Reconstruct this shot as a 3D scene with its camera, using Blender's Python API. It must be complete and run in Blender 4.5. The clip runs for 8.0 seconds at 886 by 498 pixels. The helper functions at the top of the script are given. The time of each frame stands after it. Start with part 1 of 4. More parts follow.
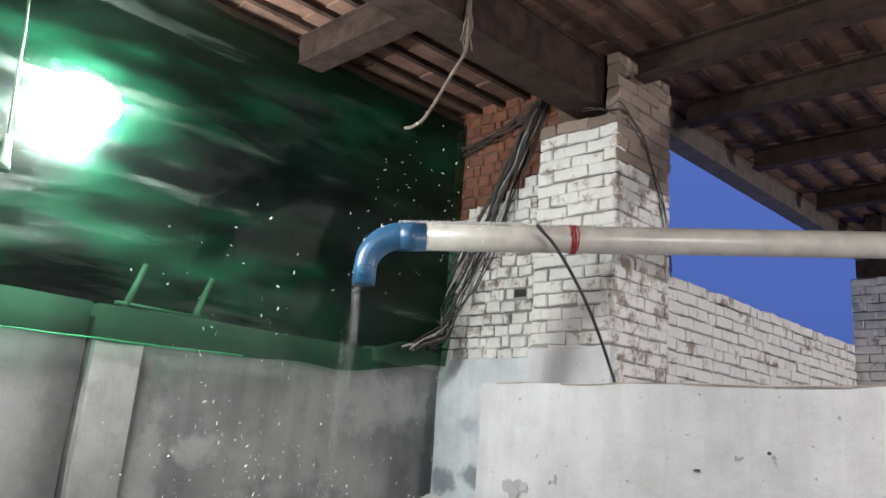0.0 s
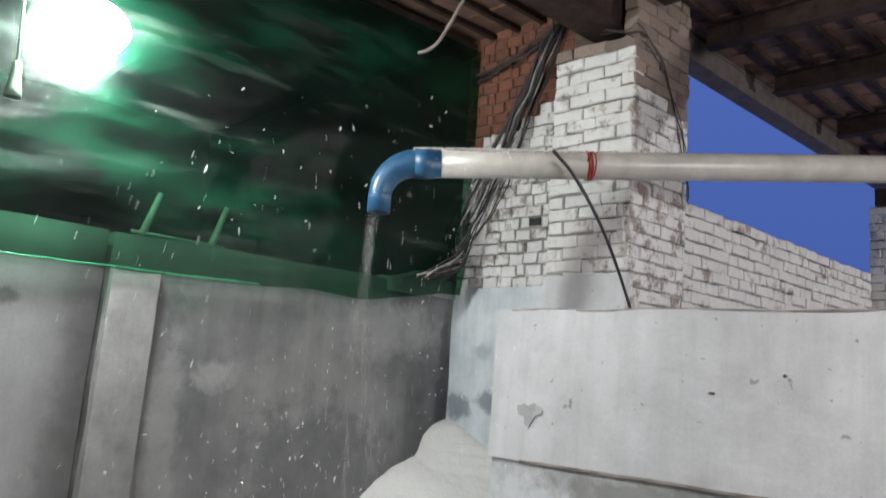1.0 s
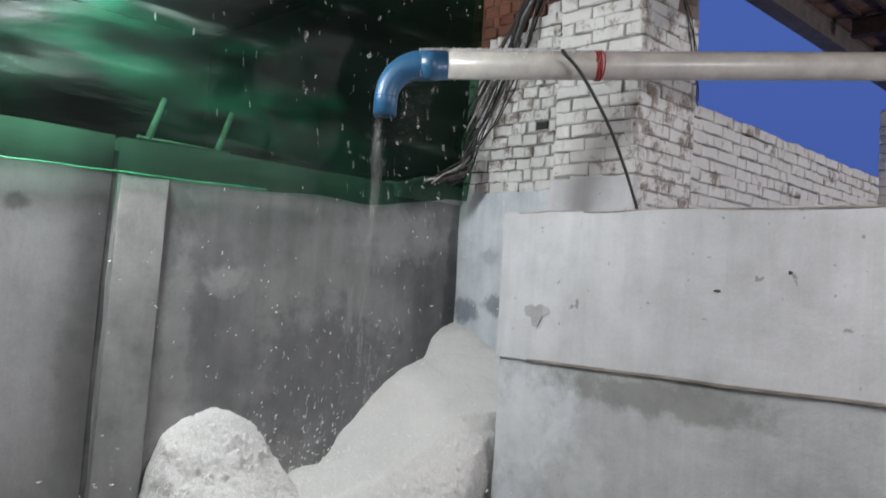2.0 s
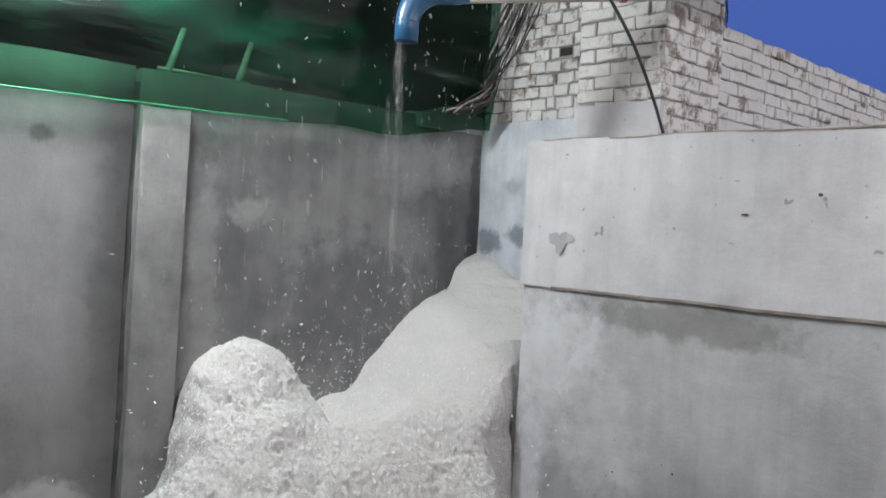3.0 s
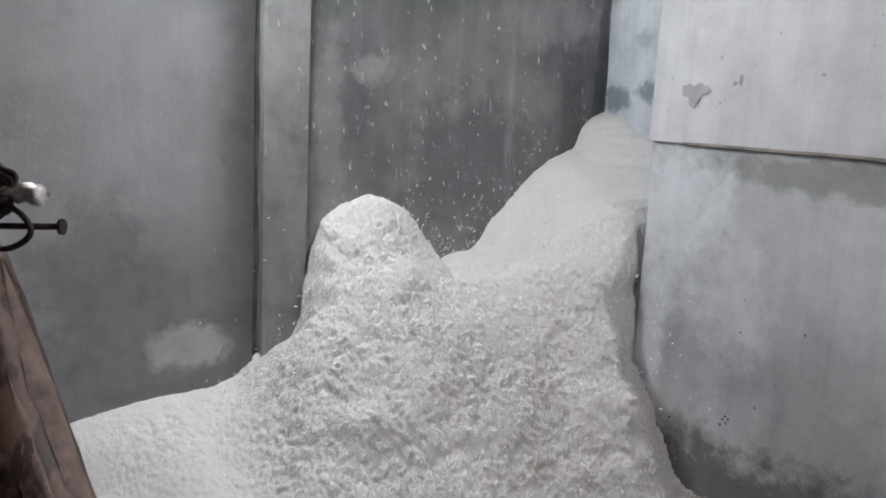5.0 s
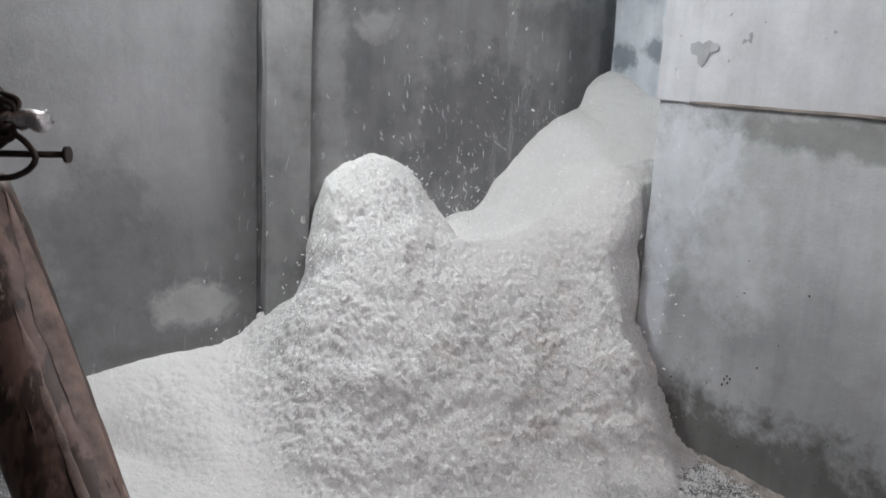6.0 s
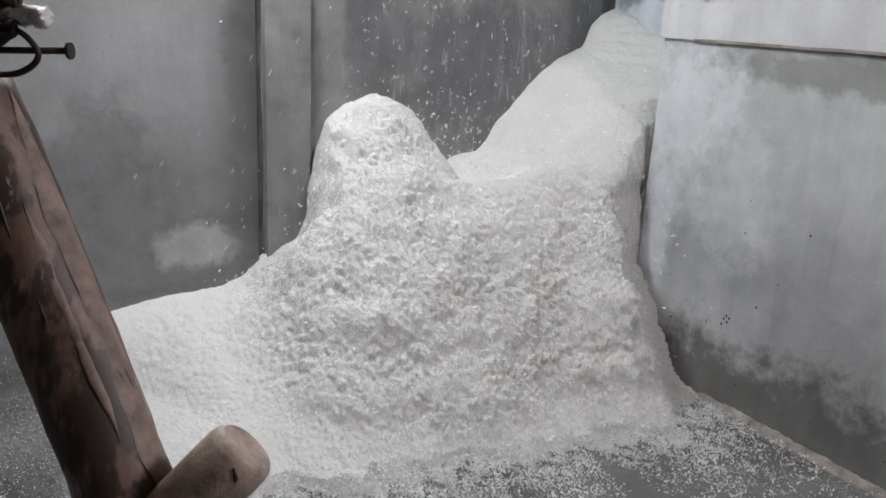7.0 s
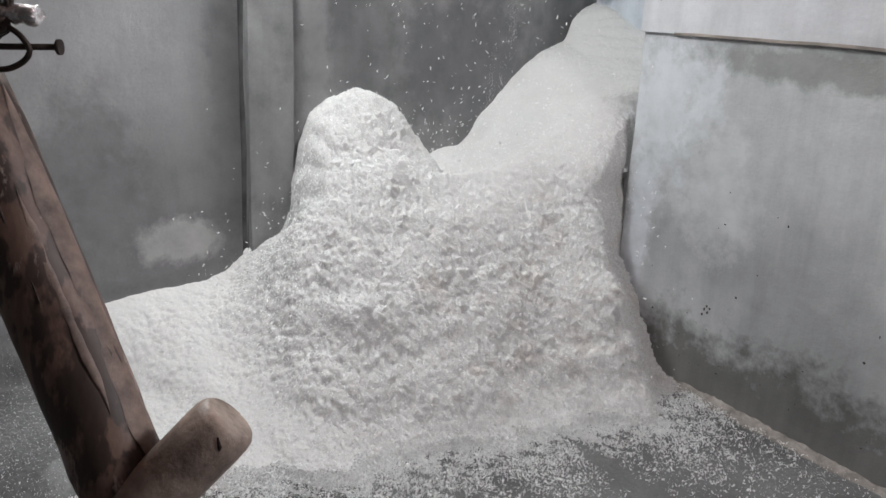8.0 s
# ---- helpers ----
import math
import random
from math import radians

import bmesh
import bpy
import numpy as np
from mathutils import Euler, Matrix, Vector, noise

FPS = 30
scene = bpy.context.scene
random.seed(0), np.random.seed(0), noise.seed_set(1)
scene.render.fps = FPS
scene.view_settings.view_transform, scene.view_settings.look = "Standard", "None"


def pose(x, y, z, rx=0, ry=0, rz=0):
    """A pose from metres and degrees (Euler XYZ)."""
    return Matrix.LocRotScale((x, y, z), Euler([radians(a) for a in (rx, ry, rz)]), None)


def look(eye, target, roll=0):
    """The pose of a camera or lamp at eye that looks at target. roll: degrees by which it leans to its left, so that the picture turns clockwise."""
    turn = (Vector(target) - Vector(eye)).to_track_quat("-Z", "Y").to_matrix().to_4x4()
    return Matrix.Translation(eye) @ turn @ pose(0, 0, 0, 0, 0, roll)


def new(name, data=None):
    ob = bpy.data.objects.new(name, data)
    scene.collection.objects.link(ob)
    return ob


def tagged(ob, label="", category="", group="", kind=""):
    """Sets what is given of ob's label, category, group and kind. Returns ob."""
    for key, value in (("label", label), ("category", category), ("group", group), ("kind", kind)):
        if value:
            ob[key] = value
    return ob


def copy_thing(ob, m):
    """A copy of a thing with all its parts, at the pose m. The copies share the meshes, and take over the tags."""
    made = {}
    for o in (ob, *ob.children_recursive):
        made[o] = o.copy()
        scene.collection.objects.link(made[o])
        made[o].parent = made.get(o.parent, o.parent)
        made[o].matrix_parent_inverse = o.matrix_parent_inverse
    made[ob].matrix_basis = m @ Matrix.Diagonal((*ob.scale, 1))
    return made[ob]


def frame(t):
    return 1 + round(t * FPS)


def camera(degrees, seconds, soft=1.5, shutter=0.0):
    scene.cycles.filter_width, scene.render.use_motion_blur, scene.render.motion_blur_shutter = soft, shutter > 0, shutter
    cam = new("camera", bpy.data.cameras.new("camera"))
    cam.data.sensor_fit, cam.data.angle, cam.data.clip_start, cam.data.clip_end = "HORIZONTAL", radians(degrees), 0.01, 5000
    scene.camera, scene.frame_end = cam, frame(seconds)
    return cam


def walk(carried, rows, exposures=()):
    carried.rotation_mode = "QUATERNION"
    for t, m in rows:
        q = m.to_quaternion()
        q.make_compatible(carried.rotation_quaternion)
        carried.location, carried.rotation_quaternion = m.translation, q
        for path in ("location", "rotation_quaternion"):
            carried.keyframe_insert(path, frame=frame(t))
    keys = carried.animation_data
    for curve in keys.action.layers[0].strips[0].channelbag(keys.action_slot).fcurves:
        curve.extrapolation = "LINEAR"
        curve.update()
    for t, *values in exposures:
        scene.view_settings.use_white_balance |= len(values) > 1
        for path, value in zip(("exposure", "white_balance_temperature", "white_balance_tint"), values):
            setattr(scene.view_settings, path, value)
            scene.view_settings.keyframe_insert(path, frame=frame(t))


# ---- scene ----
cam = camera(58.0, 8.0, shutter=0.5)
PATH = [
    (0, (3.978, -3.947, 2.246), (2.586, -2.587, 2.708), 4.5),
    (0.5, (3.971, -3.938, 2.235), (2.563, -2.576, 2.638), 4.7),
    (1, (3.948, -3.938, 2.211), (2.522, -2.569, 2.511), 4.3),
    (1.5, (3.949, -3.943, 2.182), (2.524, -2.552, 2.367), 4.3),
    (3, (3.928, -3.956, 2.108), (2.46, -2.599, 2.035), 3.2),
    (3.5, (3.932, -3.946, 2.079), (2.441, -2.62, 1.934), 3.0),
    (4, (3.949, -3.919, 2.052), (2.407, -2.678, 1.773), 2.7),
    (4.5, (3.932, -3.92, 2.034), (2.34, -2.757, 1.694), 2.3),
    (5, (3.919, -3.92, 2.023), (2.297, -2.821, 1.621), 2.3),
    (6.5, (3.907, -3.922, 1.997), (2.319, -2.841, 1.439), 2.5),
    (7, (3.919, -3.926, 1.988), (2.345, -2.861, 1.362), 2.4),
    (7.5, (3.931, -3.93, 1.988), (2.376, -2.841, 1.357), 2.3),
    (8, (3.944, -3.934, 1.991), (2.396, -2.841, 1.353), 2.4),
]
walk(cam, [(t, look(eye, target, roll)) for t, eye, target, roll in PATH], [(0, 0.08, 6650, 10), (1.0, -0.10, 6550, 10), (1.5, -0.29, 6400, 11), (3.0, -0.13, 6400, 12), (4.5, -0.20, 6330, 15), (6.5, -0.08, 6360, 13), (8.0, 0.01, 6420, 13)])


# ---- world and lights ----
world = bpy.data.worlds.new("dusk")
scene.world = world
world.use_nodes = True
wn = world.node_tree.nodes
bg = wn["Background"]
tc = wn.new("ShaderNodeTexCoord")
sep = wn.new("ShaderNodeSeparateXYZ")
ramp = wn.new("ShaderNodeValToRGB")
world.node_tree.links.new(tc.outputs["Generated"], sep.inputs[0])
world.node_tree.links.new(sep.outputs["Z"], ramp.inputs[0])
world.node_tree.links.new(ramp.outputs[0], bg.inputs["Color"])
ramp.color_ramp.elements[0].color = (0.062, 0.118, 0.40, 1)
ramp.color_ramp.elements[0].position = 0.0
ramp.color_ramp.elements[1].color = (0.080, 0.148, 0.50, 1)
ramp.color_ramp.elements[1].position = 0.45
bg.inputs["Strength"].default_value = 1.0

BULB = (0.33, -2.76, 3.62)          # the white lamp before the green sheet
HALL = (2.08, -4.35, 3.70)          # unseen lamp added under the roof behind the viewer; the pipe's shadow points there
YARD = (4.9, -1.7, 3.30)            # unseen lamp added under the roof to the right of the viewer
TERRACE = (6.3, 3.2, 2.75)          # unseen lamp added over the terrace behind the white block, brightening parapet and roof


def point_lamp(name, at, watts, radius, colour):
    d = bpy.data.lights.new(name, "POINT")
    d.energy, d.shadow_soft_size, d.color = watts, radius, colour
    ob = new(name, d)
    ob.location = at
    return ob


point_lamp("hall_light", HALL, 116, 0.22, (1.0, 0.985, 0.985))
point_lamp("yard_light", YARD, 196, 0.25, (1.0, 0.98, 0.975))
point_lamp("terrace_light", TERRACE, 430, 0.06, (1.0, 0.97, 0.95))


# ---- materials ----
def mat(name):
    m = bpy.data.materials.new(name)
    m.use_nodes = True
    nt = m.node_tree
    return m, nt, nt.nodes["Principled BSDF"]


def nd(nt, kind, **sets):
    n = nt.nodes.new("ShaderNode" + kind)
    for k, v in sets.items():
        n.inputs[k].default_value = v
    return n


def noise_tex(nt, scale, detail=5.0, rough=0.6, stretch=(1, 1, 1), seed=0.0, lean=0.0):
    pos = nt.nodes.new("ShaderNodeNewGeometry")
    mp = nt.nodes.new("ShaderNodeMapping")
    mp.inputs["Scale"].default_value = stretch
    mp.inputs["Rotation"].default_value = (radians(lean), 0, 0)
    mp.inputs["Location"].default_value = (seed, seed * 1.7, seed * 0.6)
    nt.links.new(pos.outputs["Position"], mp.inputs["Vector"])
    n = nd(nt, "TexNoise", Scale=scale, Detail=detail, Roughness=rough)
    nt.links.new(mp.outputs[0], n.inputs["Vector"])
    return n.outputs["Fac"]


def ramped(nt, fac, stops):
    r = nt.nodes.new("ShaderNodeValToRGB")
    els = r.color_ramp.elements
    while len(els) < len(stops):
        els.new(0.5)
    for e, (p, c) in zip(els, stops):
        e.position, e.color = p, (*c, 1)
    nt.links.new(fac, r.inputs[0])
    return r.outputs[0]


def mixed(nt, fac, a, b, mode="MIX"):
    n = nt.nodes.new("ShaderNodeMix")
    n.data_type, n.blend_type = "RGBA", mode
    for v, s in ((fac, n.inputs[0]), (a, n.inputs[6]), (b, n.inputs[7])):
        if isinstance(v, (int, float)):
            s.default_value = v
        elif isinstance(v, tuple):
            s.default_value = (*v, 1)
        else:
            nt.links.new(v, s)
    return n.outputs[2]


def grey(v):
    return (v, v, v)


def bumped(nt, b, height, strength=0.3, distance=0.01):
    n = nd(nt, "Bump", Strength=strength, Distance=distance)
    nt.links.new(height, n.inputs["Height"])
    nt.links.new(n.outputs[0], b.inputs["Normal"])


def height_mask(nt, low, high):
    """1 below low, 0 above high, in metres of world height, with a ragged border."""
    pos = nt.nodes.new("ShaderNodeNewGeometry")
    s = nt.nodes.new("ShaderNodeSeparateXYZ")
    nt.links.new(pos.outputs["Position"], s.inputs[0])
    rag = noise_tex(nt, 8, 8, 0.70)
    add = nt.nodes.new("ShaderNodeMath")
    add.operation = "MULTIPLY_ADD"
    nt.links.new(rag, add.inputs[0])
    add.inputs[1].default_value = 0.80
    nt.links.new(s.outputs["Z"], add.inputs[2])
    m = nd(nt, "MapRange")
    m.inputs["From Min"].default_value, m.inputs["From Max"].default_value = low + 0.40, high + 0.40
    m.inputs["To Min"].default_value, m.inputs["To Max"].default_value = 1, 0
    nt.links.new(add.outputs[0], m.inputs["Value"])
    return m.outputs[0]


def patch_mask(nt, centre, radii, seed):
    """1 inside a ragged patch round centre, 0 outside."""
    pos = nt.nodes.new("ShaderNodeNewGeometry")
    mp = nt.nodes.new("ShaderNodeMapping")
    mp.vector_type = "TEXTURE"
    mp.inputs["Location"].default_value, mp.inputs["Scale"].default_value = centre, radii
    nt.links.new(pos.outputs["Position"], mp.inputs["Vector"])
    ln = nt.nodes.new("ShaderNodeVectorMath")
    ln.operation = "LENGTH"
    nt.links.new(mp.outputs[0], ln.inputs[0])
    add = nt.nodes.new("ShaderNodeMath")
    add.operation = "MULTIPLY_ADD"
    nt.links.new(noise_tex(nt, 6, 7, 0.68, seed=seed + 20), add.inputs[0])
    add.inputs[1].default_value = 2.4
    nt.links.new(ln.outputs["Value"], add.inputs[2])
    m = nd(nt, "MapRange")
    m.inputs["From Min"].default_value, m.inputs["From Max"].default_value = 1.80, 2.32
    m.inputs["To Min"].default_value, m.inputs["To Max"].default_value = 0.85, 0
    nt.links.new(add.outputs[0], m.inputs["Value"])
    return m.outputs[0]


def plaster(name, dark, light, warm=(1, 1, 1), damp=None, low_tone=(0.33, 0.32, 0.30), seed=0.0, patch=1.4, streak=0.35, spots=True, pale=(), contrast=0.62):
    m, nt, b = mat(name)
    big = ramped(nt, noise_tex(nt, patch, 4, 0.55, seed=seed), [(0.36, dark), (0.62, light)])
    mid = ramped(nt, noise_tex(nt, 6, 6, 0.65, seed=seed + 3), [(0.30, grey(0.58)), (0.47, grey(0.86)), (0.64, grey(1.06))])
    c = mixed(nt, contrast, big, mid, "MULTIPLY")
    run = ramped(nt, noise_tex(nt, 3.2, 5, 0.6, (3.5, 3.5, 0.35), seed + 7), [(0.38, grey(0.7)), (0.58, grey(1.0))])
    c = mixed(nt, streak, c, run, "MULTIPLY")
    fine = ramped(nt, noise_tex(nt, 85, 4, 0.7), [(0.25, grey(0.86)), (0.7, grey(1.0))])
    c = mixed(nt, 0.7, c, fine, "MULTIPLY")
    c = mixed(nt, 1.0, c, warm, "MULTIPLY")
    if spots:
        dots = ramped(nt, noise_tex(nt, 17, 2, 0.5, seed=seed + 11), [(0.71, grey(1.0)), (0.75, grey(0.45))])
        c = mixed(nt, 0.8, c, dots, "MULTIPLY")
    for k, (centre, radii, tone) in enumerate(pale):
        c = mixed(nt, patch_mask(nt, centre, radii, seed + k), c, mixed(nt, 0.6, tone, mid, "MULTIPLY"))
    if damp:
        c = mixed(nt, height_mask(nt, *damp), c, mixed(nt, 1.0, c, low_tone, "MULTIPLY"))
    nt.links.new(c, b.inputs["Base Color"])
    b.inputs["Roughness"].default_value = 0.82
    bumped(nt, b, noise_tex(nt, 22, 8, 0.7, seed=seed), 0.35, 0.012)
    return m


# last patch paints corner shade: a dark line where the two walls meet
M_GREY = plaster("grey_cement_plaster", (0.165, 0.167, 0.172), (0.31, 0.31, 0.312), seed=2.0, streak=0.4, patch=1.1, contrast=0.45, spots=False, pale=[((0, -0.55, 2.45), (1, 0.45, 0.20), (0.38, 0.38, 0.38)), ((0, -1.05, 1.55), (1, 0.55, 0.45), (0.17, 0.172, 0.178)), ((0, -1.75, 2.10), (1, 0.14, 0.09), (0.36, 0.36, 0.36)), ((0, -2.02, 1.6), (1, 0.09, 0.9), (0.30, 0.30, 0.302)), ((0, -0.06, 2.0), (1, 0.05, 0.8), (0.13, 0.13, 0.135))])
# pale holds darker tones too, one of them a strip left of the joint
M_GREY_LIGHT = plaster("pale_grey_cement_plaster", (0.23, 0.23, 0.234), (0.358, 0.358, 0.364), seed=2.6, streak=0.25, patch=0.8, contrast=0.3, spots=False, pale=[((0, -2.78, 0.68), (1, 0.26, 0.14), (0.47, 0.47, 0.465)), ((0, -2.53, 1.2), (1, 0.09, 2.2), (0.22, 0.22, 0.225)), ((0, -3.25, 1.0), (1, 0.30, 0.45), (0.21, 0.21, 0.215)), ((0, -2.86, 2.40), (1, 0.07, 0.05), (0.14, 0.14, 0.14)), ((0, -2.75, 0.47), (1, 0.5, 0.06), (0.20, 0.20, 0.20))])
# here the damp mask only greys the strip's lower part
M_PILASTER = plaster("pale_cement_render", (0.34, 0.34, 0.34), (0.47, 0.47, 0.46), seed=5.0, damp=(1.35, 2.05), low_tone=(0.66, 0.66, 0.68), spots=False)
# third patch paints the band of shade below the ledge into the plaster
M_LOWER = plaster("worn_grey_plaster", (0.37, 0.375, 0.378), (0.58, 0.59, 0.60), damp=(0.22, 0.44), low_tone=(0.36, 0.35, 0.33), pale=[((1.25, -0.68, 1.45), (0.35, 1, 0.45), (0.66, 0.68, 0.71)), ((1.16, -0.68, 0.75), (0.10, 1, 0.42), (0.64, 0.66, 0.70)), ((2.05, -0.68, 1.70), (0.60, 1, 0.09), (0.27, 0.27, 0.26)), ((1.62, -0.68, 1.05), (0.25, 1, 0.35), (0.58, 0.59, 0.60))], seed=8.0, patch=1.2, streak=0.35, contrast=0.32, spots=False)
M_LIME = plaster("white_lime_plaster", (0.56, 0.56, 0.58), (0.69, 0.69, 0.715), seed=4.0, streak=0.25, contrast=0.28)
# limewash coloured darker and bluer for the nook's shade; the dark patches are stains
M_BLUEWASH = plaster("shaded_bluish_limewash", (0.52, 0.57, 0.63), (0.70, 0.73, 0.77), seed=9.0, patch=3.0, contrast=0.35, spots=False, pale=[((0.10, 0, 1.98), (0.12, 1, 0.10), (0.20, 0.23, 0.27)), ((0.42, 0, 2.02), (0.16, 1, 0.07), (0.22, 0.25, 0.29)), ((0.30, 0, 2.36), (0.10, 1, 0.06), (0.42, 0.46, 0.52))])
M_EDGE = plaster("crumbled_edge", (0.22, 0.19, 0.17), (0.42, 0.36, 0.32), seed=1.0, patch=6)
M_MORTAR = plaster("limewashed_mortar", (0.13, 0.125, 0.12), (0.36, 0.35, 0.34), seed=3.0, patch=4)
M_MORTAR_RED = plaster("brown_mortar", (0.10, 0.07, 0.055), (0.20, 0.14, 0.11), seed=3.0, patch=4)
M_JOINT = plaster("sunken_dark_joint", (0.07, 0.072, 0.074), (0.15, 0.15, 0.15), seed=7.0, patch=5, spots=False)
# near-black colour in place of missing light: beyond the sheet, in the brick hole
M_DARK = plaster("near_black_shade", (0.012, 0.014, 0.013), (0.03, 0.034, 0.03), seed=3.0)


def brick_mat(name, body, paint, wear):
    """Brick with paint that wears through at random; wear 0 to 1 is the share laid bare."""
    m, nt, b = mat(name)
    info = nt.nodes.new("ShaderNodeObjectInfo")
    tone = ramped(nt, info.outputs["Random"], [(0.0, tuple(v * 0.72 for v in body)), (1.0, tuple(min(1, v * 1.2) for v in body))])
    grain = ramped(nt, noise_tex(nt, 60, 5, 0.7), [(0.3, grey(0.7)), (0.7, grey(1.0))])
    c = mixed(nt, 0.8, tone, grain, "MULTIPLY")
    if paint:
        bare = noise_tex(nt, 8, 9, 0.72)
        k = ramped(nt, bare, [(wear - 0.05, grey(0.0)), (wear + 0.05, grey(1.0))])
        stain = ramped(nt, noise_tex(nt, 4, 5, 0.6, seed=6), [(0.3, grey(0.82)), (0.6, grey(1.0))])
        coat = mixed(nt, 0.7, paint, stain, "MULTIPLY")
        c = mixed(nt, k, c, coat)
    nt.links.new(c, b.inputs["Base Color"])
    b.inputs["Roughness"].default_value = 0.88
    bumped(nt, b, noise_tex(nt, 45, 6, 0.7), 0.45, 0.006)
    return m


M_BRICK_RED = brick_mat("bare_red_brick", (0.19, 0.075, 0.047), None, 0)
M_BRICK_WHITE = brick_mat("limewashed_brick", (0.30, 0.24, 0.20), (0.67, 0.66, 0.65), 0.385)
M_BRICK_WORN = brick_mat("worn_limewashed_brick", (0.30, 0.25, 0.22), (0.70, 0.69, 0.675), 0.46)
M_BRICK_BROWN = brick_mat("dusty_brown_brick", (0.25, 0.19, 0.16), None, 0)


def simple(name, colour, rough=0.5, metal=0.0, vary=0.25, scale=12, bump=0.2, bump_scale=40):
    m, nt, b = mat(name)
    v = ramped(nt, noise_tex(nt, scale, 6, 0.65), [(0.3, tuple(c * (1 - vary) for c in colour)), (0.7, tuple(min(1, c * (1 + vary)) for c in colour))])
    nt.links.new(v, b.inputs["Base Color"])
    b.inputs["Roughness"].default_value, b.inputs["Metallic"].default_value = rough, metal
    if bump:
        bumped(nt, b, noise_tex(nt, bump_scale, 5, 0.65), bump, 0.004)
    return m


M_BLUE = simple("blue_pvc", (0.022, 0.092, 0.19), 0.36, vary=0.2, bump=0.05)
M_PVC = simple("dusty_cream_pvc", (0.45, 0.425, 0.395), 0.34, vary=0.2, scale=7, bump=0.04)
M_STEEL = simple("rusted_dark_steel", (0.036, 0.024, 0.021), 0.8, 0.0, vary=0.5, scale=9)
M_STEEL.node_tree.nodes["Principled BSDF"].inputs["Specular IOR Level"].default_value = 0.12
# eave beam's steel, lighter than that of the other beams
M_STEEL_LIGHTER = simple("lighter_steel", (0.085, 0.068, 0.064), 0.85, vary=0.4, scale=9)
M_TILE = simple("clay_roof_tile", (0.14, 0.076, 0.058), 0.85, vary=0.5, scale=4.5)
M_BATTEN = simple("dark_batten", (0.05, 0.033, 0.028), 0.8, vary=0.4)
M_BATTEN.node_tree.nodes["Principled BSDF"].inputs["Specular IOR Level"].default_value = 0.1
M_CABLE = simple("black_cable", (0.018, 0.018, 0.02), 0.5, vary=0.3)
M_CABLE_DUSTY = simple("dusty_cable", (0.06, 0.047, 0.042), 0.8, vary=0.6, scale=25)
M_CABLE_PALE = simple("paint_splashed_cable", (0.30, 0.285, 0.27), 0.8, vary=0.6, scale=30)
M_RED = simple("red_wire", (0.33, 0.03, 0.025), 0.5)
M_ROPE = simple("old_rope", (0.16, 0.13, 0.11), 0.9)
M_RUST = simple("rusty_iron", (0.04, 0.028, 0.024), 0.55, 0.5, vary=0.5, scale=120)
M_FOIL = simple("crumpled_foil", (0.65, 0.63, 0.62), 0.25, 0.9, vary=0.3, scale=80, bump=0.8, bump_scale=160)
M_POST = simple("galvanised_pipe", (0.42, 0.43, 0.40), 0.6, 0.1, vary=0.3)
M_ROD = simple("dull_green_rod", (0.13, 0.22, 0.16), 0.6)
M_WHITE = simple("white_plastic", (0.75, 0.75, 0.73), 0.4)


def wood_mat():
    m, nt, b = mat("weathered_brown_bamboo")
    g = ramped(nt, noise_tex(nt, 60, 6, 0.65, (1, 1, 0.16)), [(0.3, (0.055, 0.030, 0.022)), (0.52, (0.125, 0.075, 0.056)), (0.70, (0.20, 0.13, 0.10))])
    p = ramped(nt, noise_tex(nt, 26, 5, 0.6, (1, 1, 0.4), 3), [(0.485, grey(0.20)), (0.515, grey(1.0))])
    w = ramped(nt, noise_tex(nt, 34, 6, 0.7, (1, 1, 0.3), 5), [(0.60, grey(0.0)), (0.64, grey(0.65))])
    nt.links.new(mixed(nt, w, mixed(nt, 0.85, g, p, "MULTIPLY"), (0.36, 0.28, 0.24)), b.inputs["Base Color"])
    b.inputs["Roughness"].default_value = 0.56
    bumped(nt, b, noise_tex(nt, 60, 4, 0.5, (1, 1, 0.3)), 0.3, 0.002)
    return m


M_WOOD = wood_mat()
M_WOOD_PALE = simple("pale_bamboo", (0.30, 0.235, 0.195), 0.5, vary=0.6, scale=55, bump=0.2, bump_scale=150)
M_PEEL_LIT = simple("lit_peeled_bamboo", (0.17, 0.122, 0.10), 0.6, vary=0.6, scale=60, bump=0.3, bump_scale=170)


